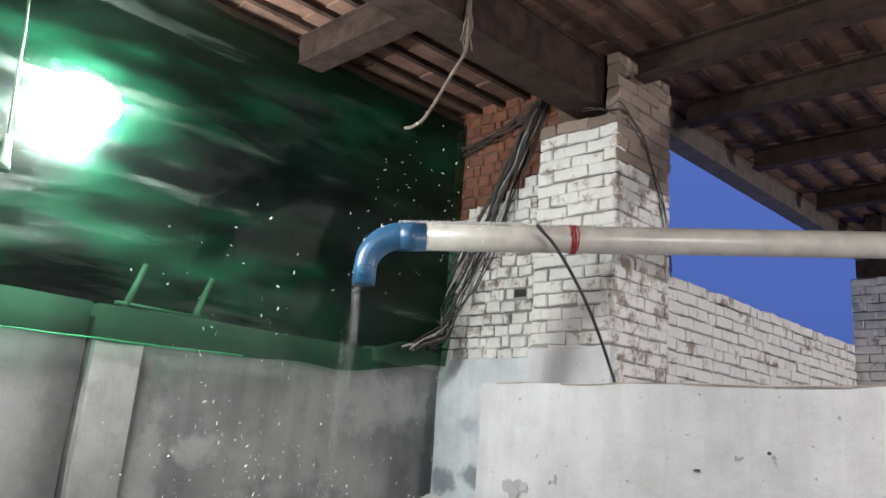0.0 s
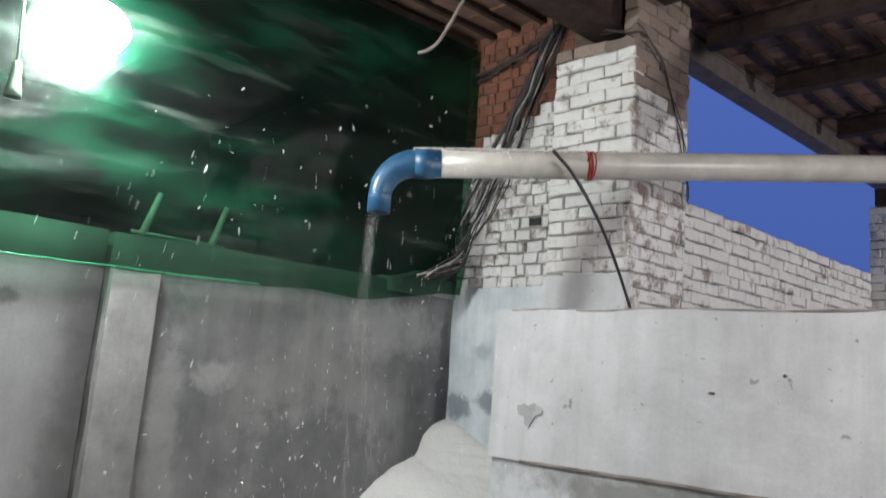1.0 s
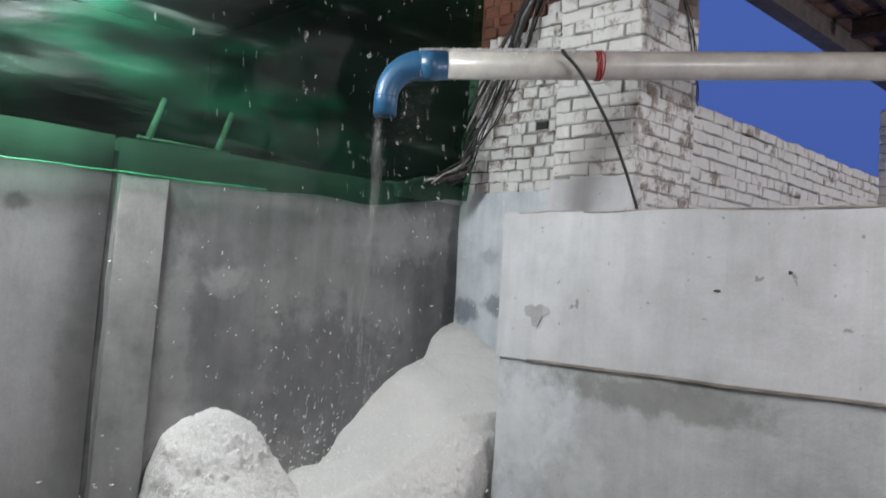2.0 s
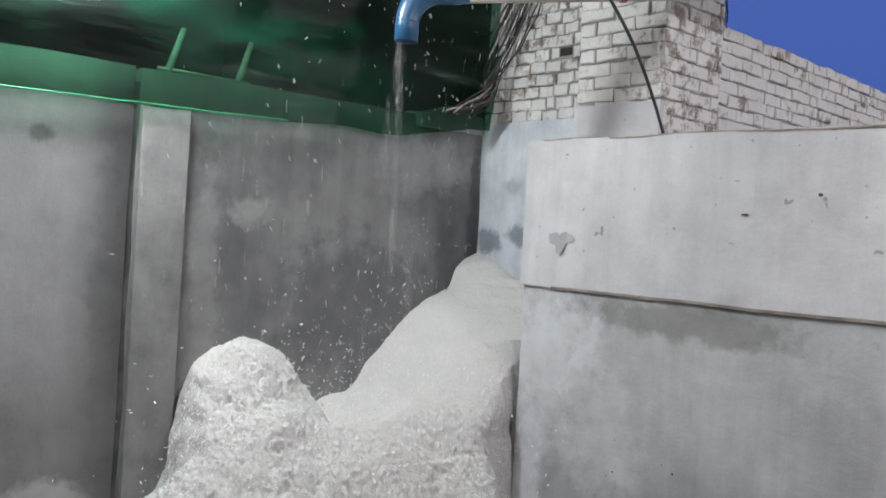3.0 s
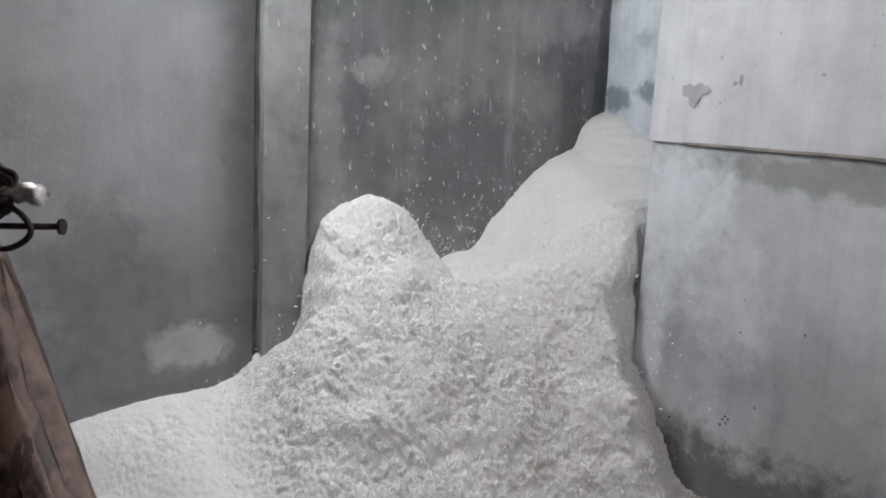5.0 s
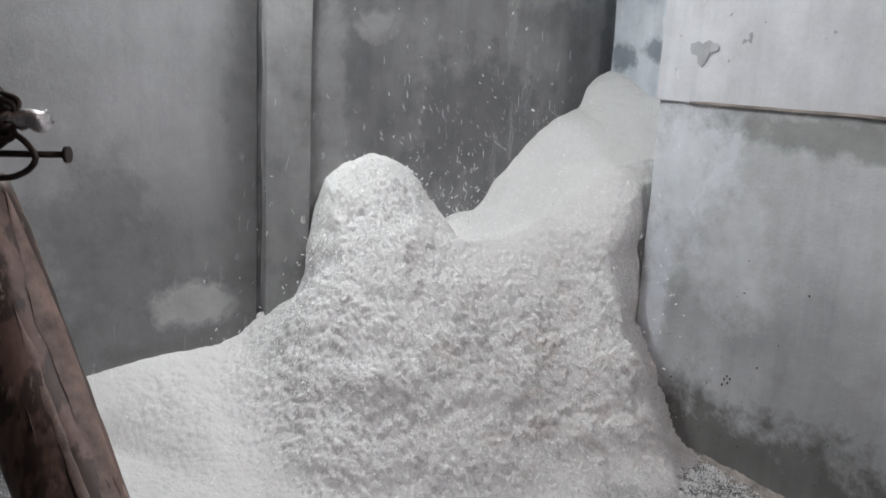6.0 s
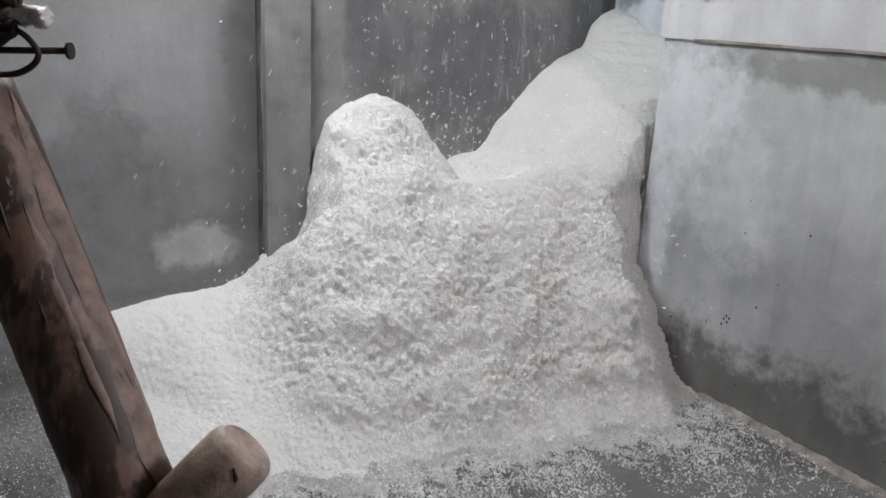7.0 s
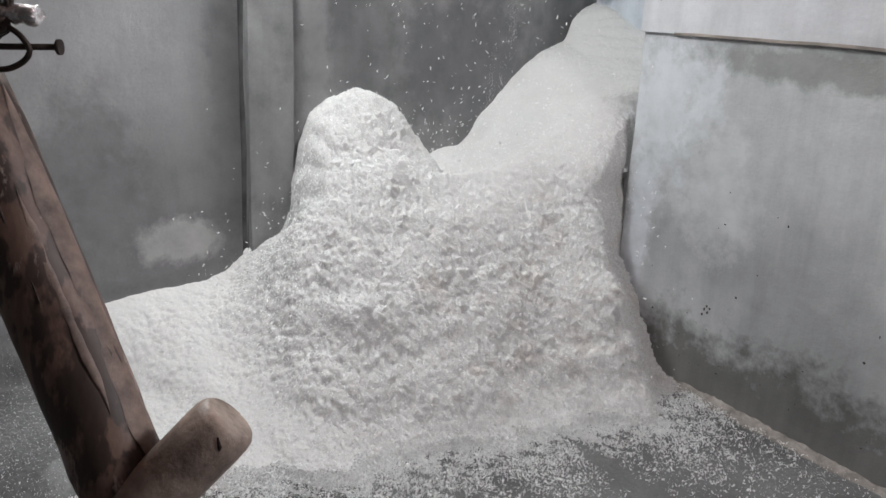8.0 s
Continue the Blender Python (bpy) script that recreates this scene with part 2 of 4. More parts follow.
def sheet_mat():
    """Thin green plastic sheet: part of the light goes straight through, part is scattered or mirrored."""
    m, nt, b = mat("green_plastic_sheet")
    out = nt.nodes["Material Output"]
    # lit and shaded folds are painted into the green, near-black to bright
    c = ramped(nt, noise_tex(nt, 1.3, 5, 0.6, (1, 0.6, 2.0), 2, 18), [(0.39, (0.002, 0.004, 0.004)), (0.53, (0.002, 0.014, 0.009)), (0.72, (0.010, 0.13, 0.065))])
    # pale streaks paint scuffs and the lamp's highlights together
    scuff_glint = ramped(nt, noise_tex(nt, 1.9, 10, 0.72, (1, 0.30, 3.2), 4, 20), [(0.55, grey(0.0)), (0.68, grey(0.5))])
    c = mixed(nt, scuff_glint, c, (0.22, 0.30, 0.26))
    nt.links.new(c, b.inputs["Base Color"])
    b.inputs["Roughness"].default_value = 0.40
    bumped(nt, b, noise_tex(nt, 3.0, 8, 0.62, (1, 0.4, 2.2), 0, 18), 0.6, 0.04)
    t = nt.nodes.new("ShaderNodeBsdfTransparent")
    t.inputs["Color"].default_value = (0.33, 0.60, 0.45, 1)
    mx = nt.nodes.new("ShaderNodeMixShader")
    mx.inputs[0].default_value = 0.46
    nt.links.new(t.outputs[0], mx.inputs[1])
    nt.links.new(b.outputs[0], mx.inputs[2])
    nt.links.new(mx.outputs[0], out.inputs["Surface"])
    return m


M_SHEET = sheet_mat()


def flake_mat(name, colour, loose):
    """White shredded plastic; tan patches paint shade into the low right front of the heap."""
    m, nt, b = mat(name)
    c = ramped(nt, noise_tex(nt, 3.5, 6, 0.65), [(0.34, tuple(v * 0.93 for v in colour)), (0.56, colour)])
    tan = ramped(nt, noise_tex(nt, 5.0, 7, 0.72, (1, 1, 2.2), 8), [(0.50, grey(0.0)), (0.66, grey(0.34))])
    c = mixed(nt, mixed(nt, 1.0, tan, patch_mask(nt, (1.25, -1.25, 0.45), (0.75, 0.8, 0.6), 4), "MULTIPLY"), c, (0.50, 0.40, 0.33))
    if loose:
        g = nt.nodes.new("ShaderNodeNewGeometry")
        tone = ramped(nt, g.outputs["Random Per Island"], [(0.0, grey(0.86)), (0.3, grey(0.97)), (1.0, grey(1.0))])
        c = mixed(nt, 1.0, c, tone, "MULTIPLY")
        thin = nt.nodes.new("ShaderNodeBsdfTranslucent")
        nt.links.new(c, thin.inputs["Color"])
        mx = nt.nodes.new("ShaderNodeMixShader")
        mx.inputs[0].default_value = 0.15
        nt.links.new(b.outputs[0], mx.inputs[1])
        nt.links.new(thin.outputs[0], mx.inputs[2])
        nt.links.new(mx.outputs[0], nt.nodes["Material Output"].inputs["Surface"])
        b.inputs["Roughness"].default_value = 0.42
    else:
        bumped(nt, b, noise_tex(nt, 90, 8, 0.75), 0.5, 0.008)
        b.inputs["Roughness"].default_value = 0.8
    nt.links.new(c, b.inputs["Base Color"])
    return m


M_HEAP = flake_mat("white_flake_heap", (0.67, 0.662, 0.652), False)
M_FLAKE = flake_mat("white_plastic_flake", (0.89, 0.89, 0.885), True)


def floor_mat():
    m, nt, b = mat("wet_cement_floor")
    c = ramped(nt, noise_tex(nt, 1.6, 6, 0.6), [(0.35, grey(0.11)), (0.65, grey(0.23))])
    f = ramped(nt, noise_tex(nt, 50, 6, 0.7), [(0.3, grey(0.6)), (0.65, grey(1.0))])
    nt.links.new(mixed(nt, 0.8, c, f, "MULTIPLY"), b.inputs["Base Color"])
    r = ramped(nt, noise_tex(nt, 2.4, 4, 0.5, seed=4), [(0.4, grey(0.35)), (0.6, grey(0.8))])
    nt.links.new(r, b.inputs["Roughness"])
    bumped(nt, b, noise_tex(nt, 30, 7, 0.7), 0.4, 0.01)
    return m


M_FLOOR = floor_mat()

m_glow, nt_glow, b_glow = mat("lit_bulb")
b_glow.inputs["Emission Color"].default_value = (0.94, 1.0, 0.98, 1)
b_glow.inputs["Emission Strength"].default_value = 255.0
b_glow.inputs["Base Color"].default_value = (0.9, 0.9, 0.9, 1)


# ---- mesh helpers ----
def part(name, bm, material, parent=None, label="", smooth=False):
    me = bpy.data.meshes.new(name)
    if smooth:
        for f in bm.faces:
            f.smooth = True
    bm.to_mesh(me)
    bm.free()
    me.materials.append(material)
    ob = new(name, me)
    ob.parent = parent
    if label:
        ob["label"] = label
    return ob


def thing(name, at, label, category, group="", kind=""):
    ob = new(name)
    ob.empty_display_size = 0.05
    ob.location = at
    return tagged(ob, label, category, group, kind)


def rough_box(x0, x1, y0, y1, z0, z1, bevel=0.012, cut=0, jag=0.0, seed=0):
    """A box with softened edges; cut and jag break its faces up and make them a little uneven."""
    bm = bmesh.new()
    bmesh.ops.create_cube(bm, size=1)
    for v in bm.verts:
        v.co = Vector((x0 + (v.co.x + 0.5) * (x1 - x0), y0 + (v.co.y + 0.5) * (y1 - y0), z0 + (v.co.z + 0.5) * (z1 - z0)))
    if cut:
        bmesh.ops.subdivide_edges(bm, edges=bm.edges[:], cuts=cut, use_grid_fill=True)
        for v in bm.verts:
            v.co += noise.noise_vector(v.co * 2.3 + Vector((seed, 0, 0))) * jag + noise.noise_vector(v.co * 9.0) * jag * 0.4
    elif bevel:
        bmesh.ops.bevel(bm, geom=bm.edges[:], offset=bevel, segments=2, affect="EDGES", profile=0.6)
    return bm


def tube(points, radius, sides=8, ends=True, taper=None, up=(0.13, 0.21, 0.97)):
    """A round tube along points."""
    bm = bmesh.new()
    pts = [Vector(p) for p in points]
    rings = []
    up = Vector(up).normalized()
    for i, p in enumerate(pts):
        d = (pts[min(i + 1, len(pts) - 1)] - pts[max(i - 1, 0)]).normalized()
        a = d.cross(up).normalized()
        b = a.cross(d)
        r = radius if taper is None else taper(i / (len(pts) - 1)) * radius
        rings.append([bm.verts.new(p + (a * math.cos(k * math.tau / sides) + b * math.sin(k * math.tau / sides)) * r) for k in range(sides)])
    for r0, r1 in zip(rings, rings[1:]):
        for k in range(sides):
            f = bm.faces.new((r0[k], r0[(k + 1) % sides], r1[(k + 1) % sides], r1[k]))
            f.smooth = True
    if ends:
        bm.faces.new(rings[0])
        bm.faces.new(rings[-1])
    bmesh.ops.recalc_face_normals(bm, faces=bm.faces[:])
    return bm


def bend(points, n=8, wobble=0.0, seed=0):
    """A smooth curve through points (Catmull-Rom), with a little wobble."""
    p = [Vector(q) for q in points]
    p = [2 * p[0] - p[1], *p, 2 * p[-1] - p[-2]]
    out = []
    for i in range(1, len(p) - 2):
        for k in range(n):
            t = k / n
            out.append(0.5 * (2 * p[i] + (p[i + 1] - p[i - 1]) * t + (2 * p[i - 1] - 5 * p[i] + 4 * p[i + 1] - p[i + 2]) * t * t + (3 * p[i] - p[i - 1] - 3 * p[i + 1] + p[i + 2]) * t ** 3))
    out.append(p[-2])
    return [q + noise.noise_vector(q * 6 + Vector((seed * 3.1, seed, 0))) * wobble for q in out]


def ring_shell(points, outer, inner, sides=24, up=(0.13, 0.21, 0.97), taper=None):
    """A hollow tube along points: outer and inner skins and the end rims."""
    bm = bmesh.new()
    skins = []
    for rad in (outer, inner):
        t = tube(points, rad, sides, ends=False, taper=taper, up=up)
        t.verts.index_update()
        vs = [bm.verts.new(v.co) for v in t.verts]
        for f in t.faces:
            bm.faces.new([vs[v.index] for v in f.verts]).smooth = True
        skins.append(vs)
        t.free()
    n = len(skins[0])
    for s in (0, n - sides):
        for k in range(sides):
            j = (k + 1) % sides
            bm.faces.new((skins[0][s + k], skins[0][s + j], skins[1][s + j], skins[1][s + k]))
    bmesh.ops.recalc_face_normals(bm, faces=bm.faces[:])
    return bm


# ---- sizes of the place ----
WALL_TOP = 2.78      # grey wall
CAP = 2.56           # top of the white-plastered block
LEDGE = 1.775        # where its upper coat ends
ROOF = 4.60          # underside of the roof tiles

# ---- setting: floor, walls, roof ----
fl = rough_box(-4.5, 8.0, -9.0, 0.0, -0.2, 0.0, bevel=0)
tagged(part("floor", fl, M_FLOOR), "dark damp cement floor strewn with flakes", "floor", kind="structure")
tagged(part("terrace", rough_box(1.75, 9.0, 0.0, 12.0, 2.0, 2.45, bevel=0), M_FLOOR), "cement terrace behind the white block", "terrace", kind="structure")

def lean(bm):
    """The old strip and its joint lean a little out of plumb."""
    for v in bm.verts:
        if -2.5 < v.co.y < -2.1:
            v.co.y -= 0.045 * (1 - v.co.z / 2.6)
    return bm


wall_w = thing("wall_west", (0, 0, 0), "grey cement-plastered pit wall with a pale pilaster strip", "wall", kind="structure")
part("wall_panel", lean(rough_box(-0.24, 0.0, -2.40, -0.003, 0.0, 2.775, cut=14, jag=0.012, seed=1)), M_GREY, wall_w, smooth=True)
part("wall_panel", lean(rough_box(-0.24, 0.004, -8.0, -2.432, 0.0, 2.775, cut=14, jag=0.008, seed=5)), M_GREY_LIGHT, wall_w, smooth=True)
part("joint_backing", lean(rough_box(-0.22, -0.012, -2.46, -2.38, 0.0, 2.70, bevel=0)), M_JOINT, wall_w)
part("pilaster", lean(rough_box(-0.02, 0.035, -2.395, -2.148, 0.0, 2.60, bevel=0.008)), M_PILASTER, wall_w, "pale cement pilaster strip")

wall_e = thing("wall_north", (0, 0, 0), "white-plastered masonry block above a worn grey base", "wall", kind="structure")
def sag(bm):
    """The lower edge of the upper coat climbs a little along the block."""
    for v in bm.verts:
        if v.co.z < LEDGE + 0.04:
            v.co.z += 0.0165 * (v.co.x - 1.0)
    return bm


part("upper_wall", sag(rough_box(1.035, 5.5, -0.697, -0.20, LEDGE + 0.006, CAP, cut=10, jag=0.004, seed=3)), M_LIME, wall_e, "white lime-plastered upper wall")
part("lower_wall", rough_box(1.05, 5.5, -0.68, -0.15, 0.0, LEDGE + 0.10, cut=12, jag=0.008, seed=4), M_LOWER, wall_e, "worn grey plaster with damp stains")
part("ledge", sag(rough_box(1.25, 5.4, -0.700, -0.60, LEDGE - 0.001, LEDGE + 0.012, cut=26, jag=0.007, seed=2)), M_EDGE, wall_e, "crumbled brown ledge")
part("top_edge", rough_box(1.045, 5.45, -0.700, -0.60, CAP - 0.006, CAP + 0.002, cut=30, jag=0.013, seed=6), M_EDGE, wall_e, "crumbling brown top edge")
part("nook_wall", rough_box(0.0, 1.4, -0.004, 0.25, 0.0, 2.785, cut=10, jag=0.01, seed=7), M_BLUEWASH, wall_e, "bluish limewashed plaster in the corner, darkened for its shade")

# near-black paint for unlit space beyond the sheet; unseen plain walls close the place
tagged(part("wall_1", rough_box(-4.2, -4.0, -9.0, 0.3, -0.2, 5.0, bevel=0), M_DARK), "near-black wall added for the unlit space beyond the green sheet", "wall", kind="structure")
tagged(part("wall_2", rough_box(-4.0, -0.02, 0.05, 0.25, -0.2, 5.0, bevel=0), M_DARK), "near-black side wall added for the unlit space beyond the green sheet", "wall", kind="structure")
tagged(part("ceiling_1", rough_box(-4.2, -0.26, -9.0, 0.25, ROOF, ROOF + 0.1, bevel=0), M_DARK), "near-black ceiling added for the unlit space beyond the green sheet", "ceiling", kind="structure")
tagged(part("wall_3", rough_box(-4.0, 8.0, -9.2, -9.0, -0.2, 5.0, bevel=0), M_GREY), "grey cement wall behind", "wall", kind="structure")
tagged(part("wall_4", rough_box(8.0, 8.2, -9.0, 2.0, -0.2, 5.0, bevel=0), M_GREY), "grey cement wall of the yard", "wall", kind="structure")

# roof of clay tiles on battens
PITCH_X, PITCH_Y = 0.225, 0.32


def roof():
    bm = bmesh.new()

    def box(x0, x1, y0, y1, z0, z1, tilt=0.0):
        vs = [bm.verts.new((x, y, z + (tilt if y == y1 else 0))) for x in (x0, x1) for y in (y0, y1) for z in (z0, z1)]
        for a in ((0, 1, 3, 2), (4, 6, 7, 5), (0, 4, 5, 1), (2, 3, 7, 6), (0, 2, 6, 4), (1, 5, 7, 3)):
            bm.faces.new([vs[i] for i in a])
    rnd = random.Random(3)
    for i in range(-20, 30):
        x0 = 1.12 + i * PITCH_X
        for j in range(-28, 24):
            y0 = j * PITCH_Y
            if x0 < -0.25 or (y0 > 0.2 and x0 < 1.30):
                continue
            dz = rnd.uniform(-0.004, 0.004)
            box(x0, x0 + PITCH_X - 0.006, y0, y0 + PITCH_Y + 0.01, ROOF + dz, ROOF + 0.02 + dz, rnd.uniform(0.006, 0.018))
    return bm


tagged(part("ceiling", roof(), M_TILE), "underside of a clay-tiled roof", "ceiling", kind="structure")

battens = thing("roof_frame", (0, 0, 0), "dark battens and rusted steel beams under the roof tiles", "roof frame", kind="structure")
for i in range(-5, 20):
    x = 1.12 + i * PITCH_X
    part("batten", rough_box(x - 0.022, x + 0.016, -8.0 if x < 5 else -4.0, 7.4 if x > 1.30 else 0.0, ROOF - 0.035, ROOF + 0.001, bevel=0), M_BATTEN, battens)


def i_beam(x0, x1, y0, y1, z0, z1, flange=0.014, web=0.012, along="y"):
    bm = bmesh.new()
    for k, (a, b, c, d) in enumerate(((-1, 1, z0, z0 + flange), (-1, 1, z1 - flange, z1), (-web, web, z0 + flange / 2, z1 - flange / 2))):
        t = bmesh.ops.create_cube(bm, size=1)["verts"]
        for v in t:
            s = v.co.copy()
            if along == "y":
                half, mid = (x1 - x0) / 2, (x0 + x1) / 2
                xx = mid + s.x * 2 * half if k < 2 else mid + s.x * 2 * web
                v.co = Vector((xx, y0 + (s.y + 0.5) * (y1 - y0), c + (s.z + 0.5) * (d - c)))
            else:
                half, mid = (y1 - y0) / 2, (y0 + y1) / 2
                yy = mid + s.y * 2 * half if k < 2 else mid + s.y * 2 * web
                v.co = Vector((x0 + (s.x + 0.5) * (x1 - x0), yy, c + (s.z + 0.5) * (d - c)))
    return bm


part("girder", i_beam(1.17, 1.42, -8.0, -0.05, ROOF - 0.34, ROOF - 0.03, web=0.113), M_STEEL, battens)
part("beam", i_beam(0.09, 1.18, -1.52, -1.36, ROOF - 0.22, ROOF - 0.034, web=0.07, along="x"), M_STEEL, battens)
for y in (0.62, 1.66, 2.9, 4.4):
    part("purlin", i_beam(1.5, 7.9, y, y + 0.10, ROOF - 0.19, ROOF - 0.034, along="x"), M_STEEL, battens)
part("purlin", i_beam(1.6, 7.9, -0.16, -0.04, ROOF - 0.19, ROOF - 0.034, along="x"), M_STEEL, battens)
part("eave_beam", i_beam(1.20, 1.36, 0.0, 7.4, ROOF - 0.20, ROOF - 0.034, web=0.07), M_STEEL_LIGHTER, battens)
part("wall_plate", rough_box(-0.1, 0.06, -8.0, 0.0, ROOF - 0.12, ROOF - 0.034, bevel=0.004), M_BATTEN, battens)

# ---- the heap of flakes ----
def smax(a, b, k=0.10):
    h = np.clip(0.5 + 0.5 * (a - b) / k, 0, 1)
    return b + (a - b) * h + k * h * (1 - h)


def toe_line(y):
    """How far the heap reaches out over the floor."""
    return 1.92 + 0.24 * (y + 0.86) + 0.045 * np.sin(7.0 * y + 1.0) + 0.03 * np.sin(17.0 * y + 2.0) + 0.02 * np.sin(41.0 * y)


def scoop(d, soft):
    """Height of the corner pile at a distance from the corner: a small cliff near the top, a long slope, a steep foot in the bowl."""
    steps = ((0.00, 1.89), (0.10, 1.85), (0.185, 1.765), (0.225, 1.645), (0.42, 1.585), (0.58, 1.50), (0.73, 1.375), (0.84, 1.285), (0.95, 1.205), (1.03, 1.09), (1.08, 1.04), (1.25, 1.015), (1.35, 0.90), (1.50, 0.60), (2.6, -1.6))
    k = [a for a, b in steps]
    return sum(np.interp(np.maximum(d + o * soft, 0), k, [b for a, b in steps]) for o in (-1.0, -0.5, 0.0, 0.5, 1.0)) / 5


def heap_height(x, y):
    """The heap's height over the floor: a scooped pile in the corner, a hump at the wall, a bowl between them behind the front lip, and an apron."""
    corner = scoop(np.hypot(x * (0.42 + 0.34 * np.clip(-y / 0.6, 0, 1)), y) + 0.035 * np.sin(x * 7 + 1) * np.sin(y * 5), 0.02 + 0.13 * np.clip((x - 0.03) / 0.25, 0, 1))
    left, right = np.maximum(-(y + 1.80), 0), np.maximum(y + 1.80, 0)
    hump = 1.405 - 0.95 * np.maximum(x - 0.16, 0) ** 1.1 - 0.9 * left ** 1.5 - 2.6 * np.maximum(left - 0.27 - 0.25 * x, 0) - 0.85 * right ** 1.5 - 0.9 * np.maximum(right - 0.18 - 0.30 * x, 0) * np.clip(1.2 - 1.6 * x, 0, 1)
    hump = hump - 0.045 * np.clip((x - 0.10 - 0.10 * left) / 0.07, 0, 1)
    s = (x - 0.85) * 0.973 - (y + 0.50) * 0.232
    rise = 0.12 * np.clip((y + 1.55) / 1.05, 0, 1) ** 1.3 + 0.30 * np.clip((y + 1.35) / 0.65, 0, 1) ** 1.5
    inner = np.maximum(-s - 0.02, 0)
    side = -(y + 2.08) - 0.45 * x
    front = 1.025 + rise - 1.12 * np.maximum(s, 0) ** 1.12 - 0.75 * inner ** 1.35 - 0.85 * (side + np.sqrt(side ** 2 + 0.03))
    apron = 0.46 - (0.40 + 2.4 * np.clip((-y - 2.85) / 0.85, 0, 1) ** 2) * x - 0.16 * np.maximum(-(y + 2.9), 0) - 0.5 * np.maximum(-(y + 3.75), 0) ** 1.2
    apron = apron + 0.19 * np.exp(-((y + 2.32) / 0.16) ** 2 - x / 0.6) - 0.02 * np.exp(-((y + 2.75) / 0.25) ** 2 - x / 0.3)
    h = smax(smax(corner, hump, 0.05), smax(front, apron, 0.36), 0.05)
    h = smax(h, 0.30 * np.clip(toe_line(y) + 0.05 - x, 0, 0.5) ** 1.5 * (y < -0.7) * np.clip((y + 4.3) / 0.7, 0, 1), 0.05)
    toe = np.clip((toe_line(y) - x) / 0.9, 0, 1)
    h = np.minimum(h, 0.20 * toe + 2.1 * toe ** 2)
    back = 0.5 * (np.sqrt((y + 0.76) ** 2 + 0.03) - (y + 0.76))
    cut = 0.54 - 1.6 * np.maximum(x - 1.04, 0) + 9.0 * np.maximum(1.04 - x, 0) + 1.4 * back + 1.6 * back ** 2
    thin = 0.11 * np.clip((1.95 - x) / 0.9, 0, 1) ** 1.5
    return -smax(-h, -smax(cut, thin, 0.10), 0.12) * (toe > 0)


def crumble(x, y):
    """0 on the smooth powder of the bowl and the corner, 1 on the crumbly front slope and the hump's near side."""
    s = (x - 0.85) * 0.973 - (y + 0.50) * 0.232
    front = np.clip(0.25 + s * 2.6, 0.0, 1.0)
    hump = np.clip((-1.42 - y) * 4.0, 0.0, 1.0) * np.clip((x - 0.04) * 9.0, 0.45, 0.9)
    apron = np.clip(1.0 - np.maximum(-2.35 - y, 0) * 1.2, 0.40, 1.0)
    return np.maximum(0.15, np.maximum(front, hump) * apron)


def clods(p, k):
    """How far the heap swells at p: rounded clots with gaps between them, k times as strong."""
    w = p + noise.noise_vector(p * 14.0) * 0.016
    big, small = noise.voronoi(w * 21.0)[0][0], noise.voronoi(w * 44.0)[0][0]
    slump = noise.noise(Vector((p.x * 2.2, p.y * 2.2, p.z * 7.0))) * 0.034
    patchy = 0.55 + 1.1 * max(0.0, noise.noise(p * 4.5) + 0.40)
    return (noise.noise(p * 3.2) * 0.024 + noise.noise(p * 11.0) * 0.010) * (0.4 + k) + k * (slump + noise.noise(p * 8.0) * 0.014 + patchy * ((0.45 - big) * 0.029 + (0.40 - small) * 0.024))


GRID = 0.007


def heap():
    xs = np.arange(-0.02, 2.3, GRID)
    ys = np.arange(-4.6, 0.012, GRID)
    X, Y = np.meshgrid(xs, ys, indexing="ij")
    Z = heap_height(X, Y)
    gx, gy = np.gradient(Z, GRID)
    N = np.stack([-gx, -gy, np.ones_like(Z)], -1)
    N /= np.linalg.norm(N, axis=-1, keepdims=True)
    P = np.stack([X, Y, Z], -1)
    K = crumble(X, Y).ravel()
    flat, nf = P.reshape(-1, 3), N.reshape(-1, 3)
    for i in np.nonzero(flat[:, 2] > 0.0)[0]:
        flat[i] += nf[i] * clods(Vector(flat[i]), K[i]) * min(1.0, flat[i, 2] * 5)
    flat += nf * (np.random.RandomState(8).normal(0, 0.0034, len(flat)) * (0.12 + K))[:, None]
    P[:, :, 2] -= 0.035 * np.clip(1 - Z / 0.09, 0, 1)
    P[:, :, 2] = np.where(Z < 0.003, -0.03, P[:, :, 2])
    n, m = X.shape
    idx = np.arange(n * m).reshape(n, m)
    q = np.stack([idx[:-1, :-1], idx[1:, :-1], idx[1:, 1:], idx[:-1, 1:]], -1).reshape(-1, 4)
    keep = (flat[q][:, :, 2] > -0.015).any(1)
    me = bpy.data.meshes.new("flake_heap")
    me.from_pydata(flat.tolist(), [], q[keep].tolist())
    me.polygons.foreach_set("use_smooth", [True] * int(keep.sum()))
    me.materials.append(M_HEAP)
    me.materials.append(M_FLOOR)
    qc = flat[q[keep]].mean(1)
    u, v = qc[:, 0], qc[:, 1]
    dirty = -3.48 + 0.10 * u + 0.04 * np.sin(u * 11) + 0.014 * np.sin(u * 37 + 3 * np.sin(v * 23)) + 0.012 * np.sin(v * 71 + 2 * np.sin(u * 53))
    me.polygons.foreach_set("material_index", (qc[:, 1] < dirty).astype(int).tolist())
    ob = new("flake_heap", me)
    return tagged(ob, "tall white heap of shredded plastic flakes in the pit corner", "heap", kind="stuff"), P


HEAP, HP = heap()


def height_at(x, y):
    return np.maximum(heap_height(x, y), 0.0)


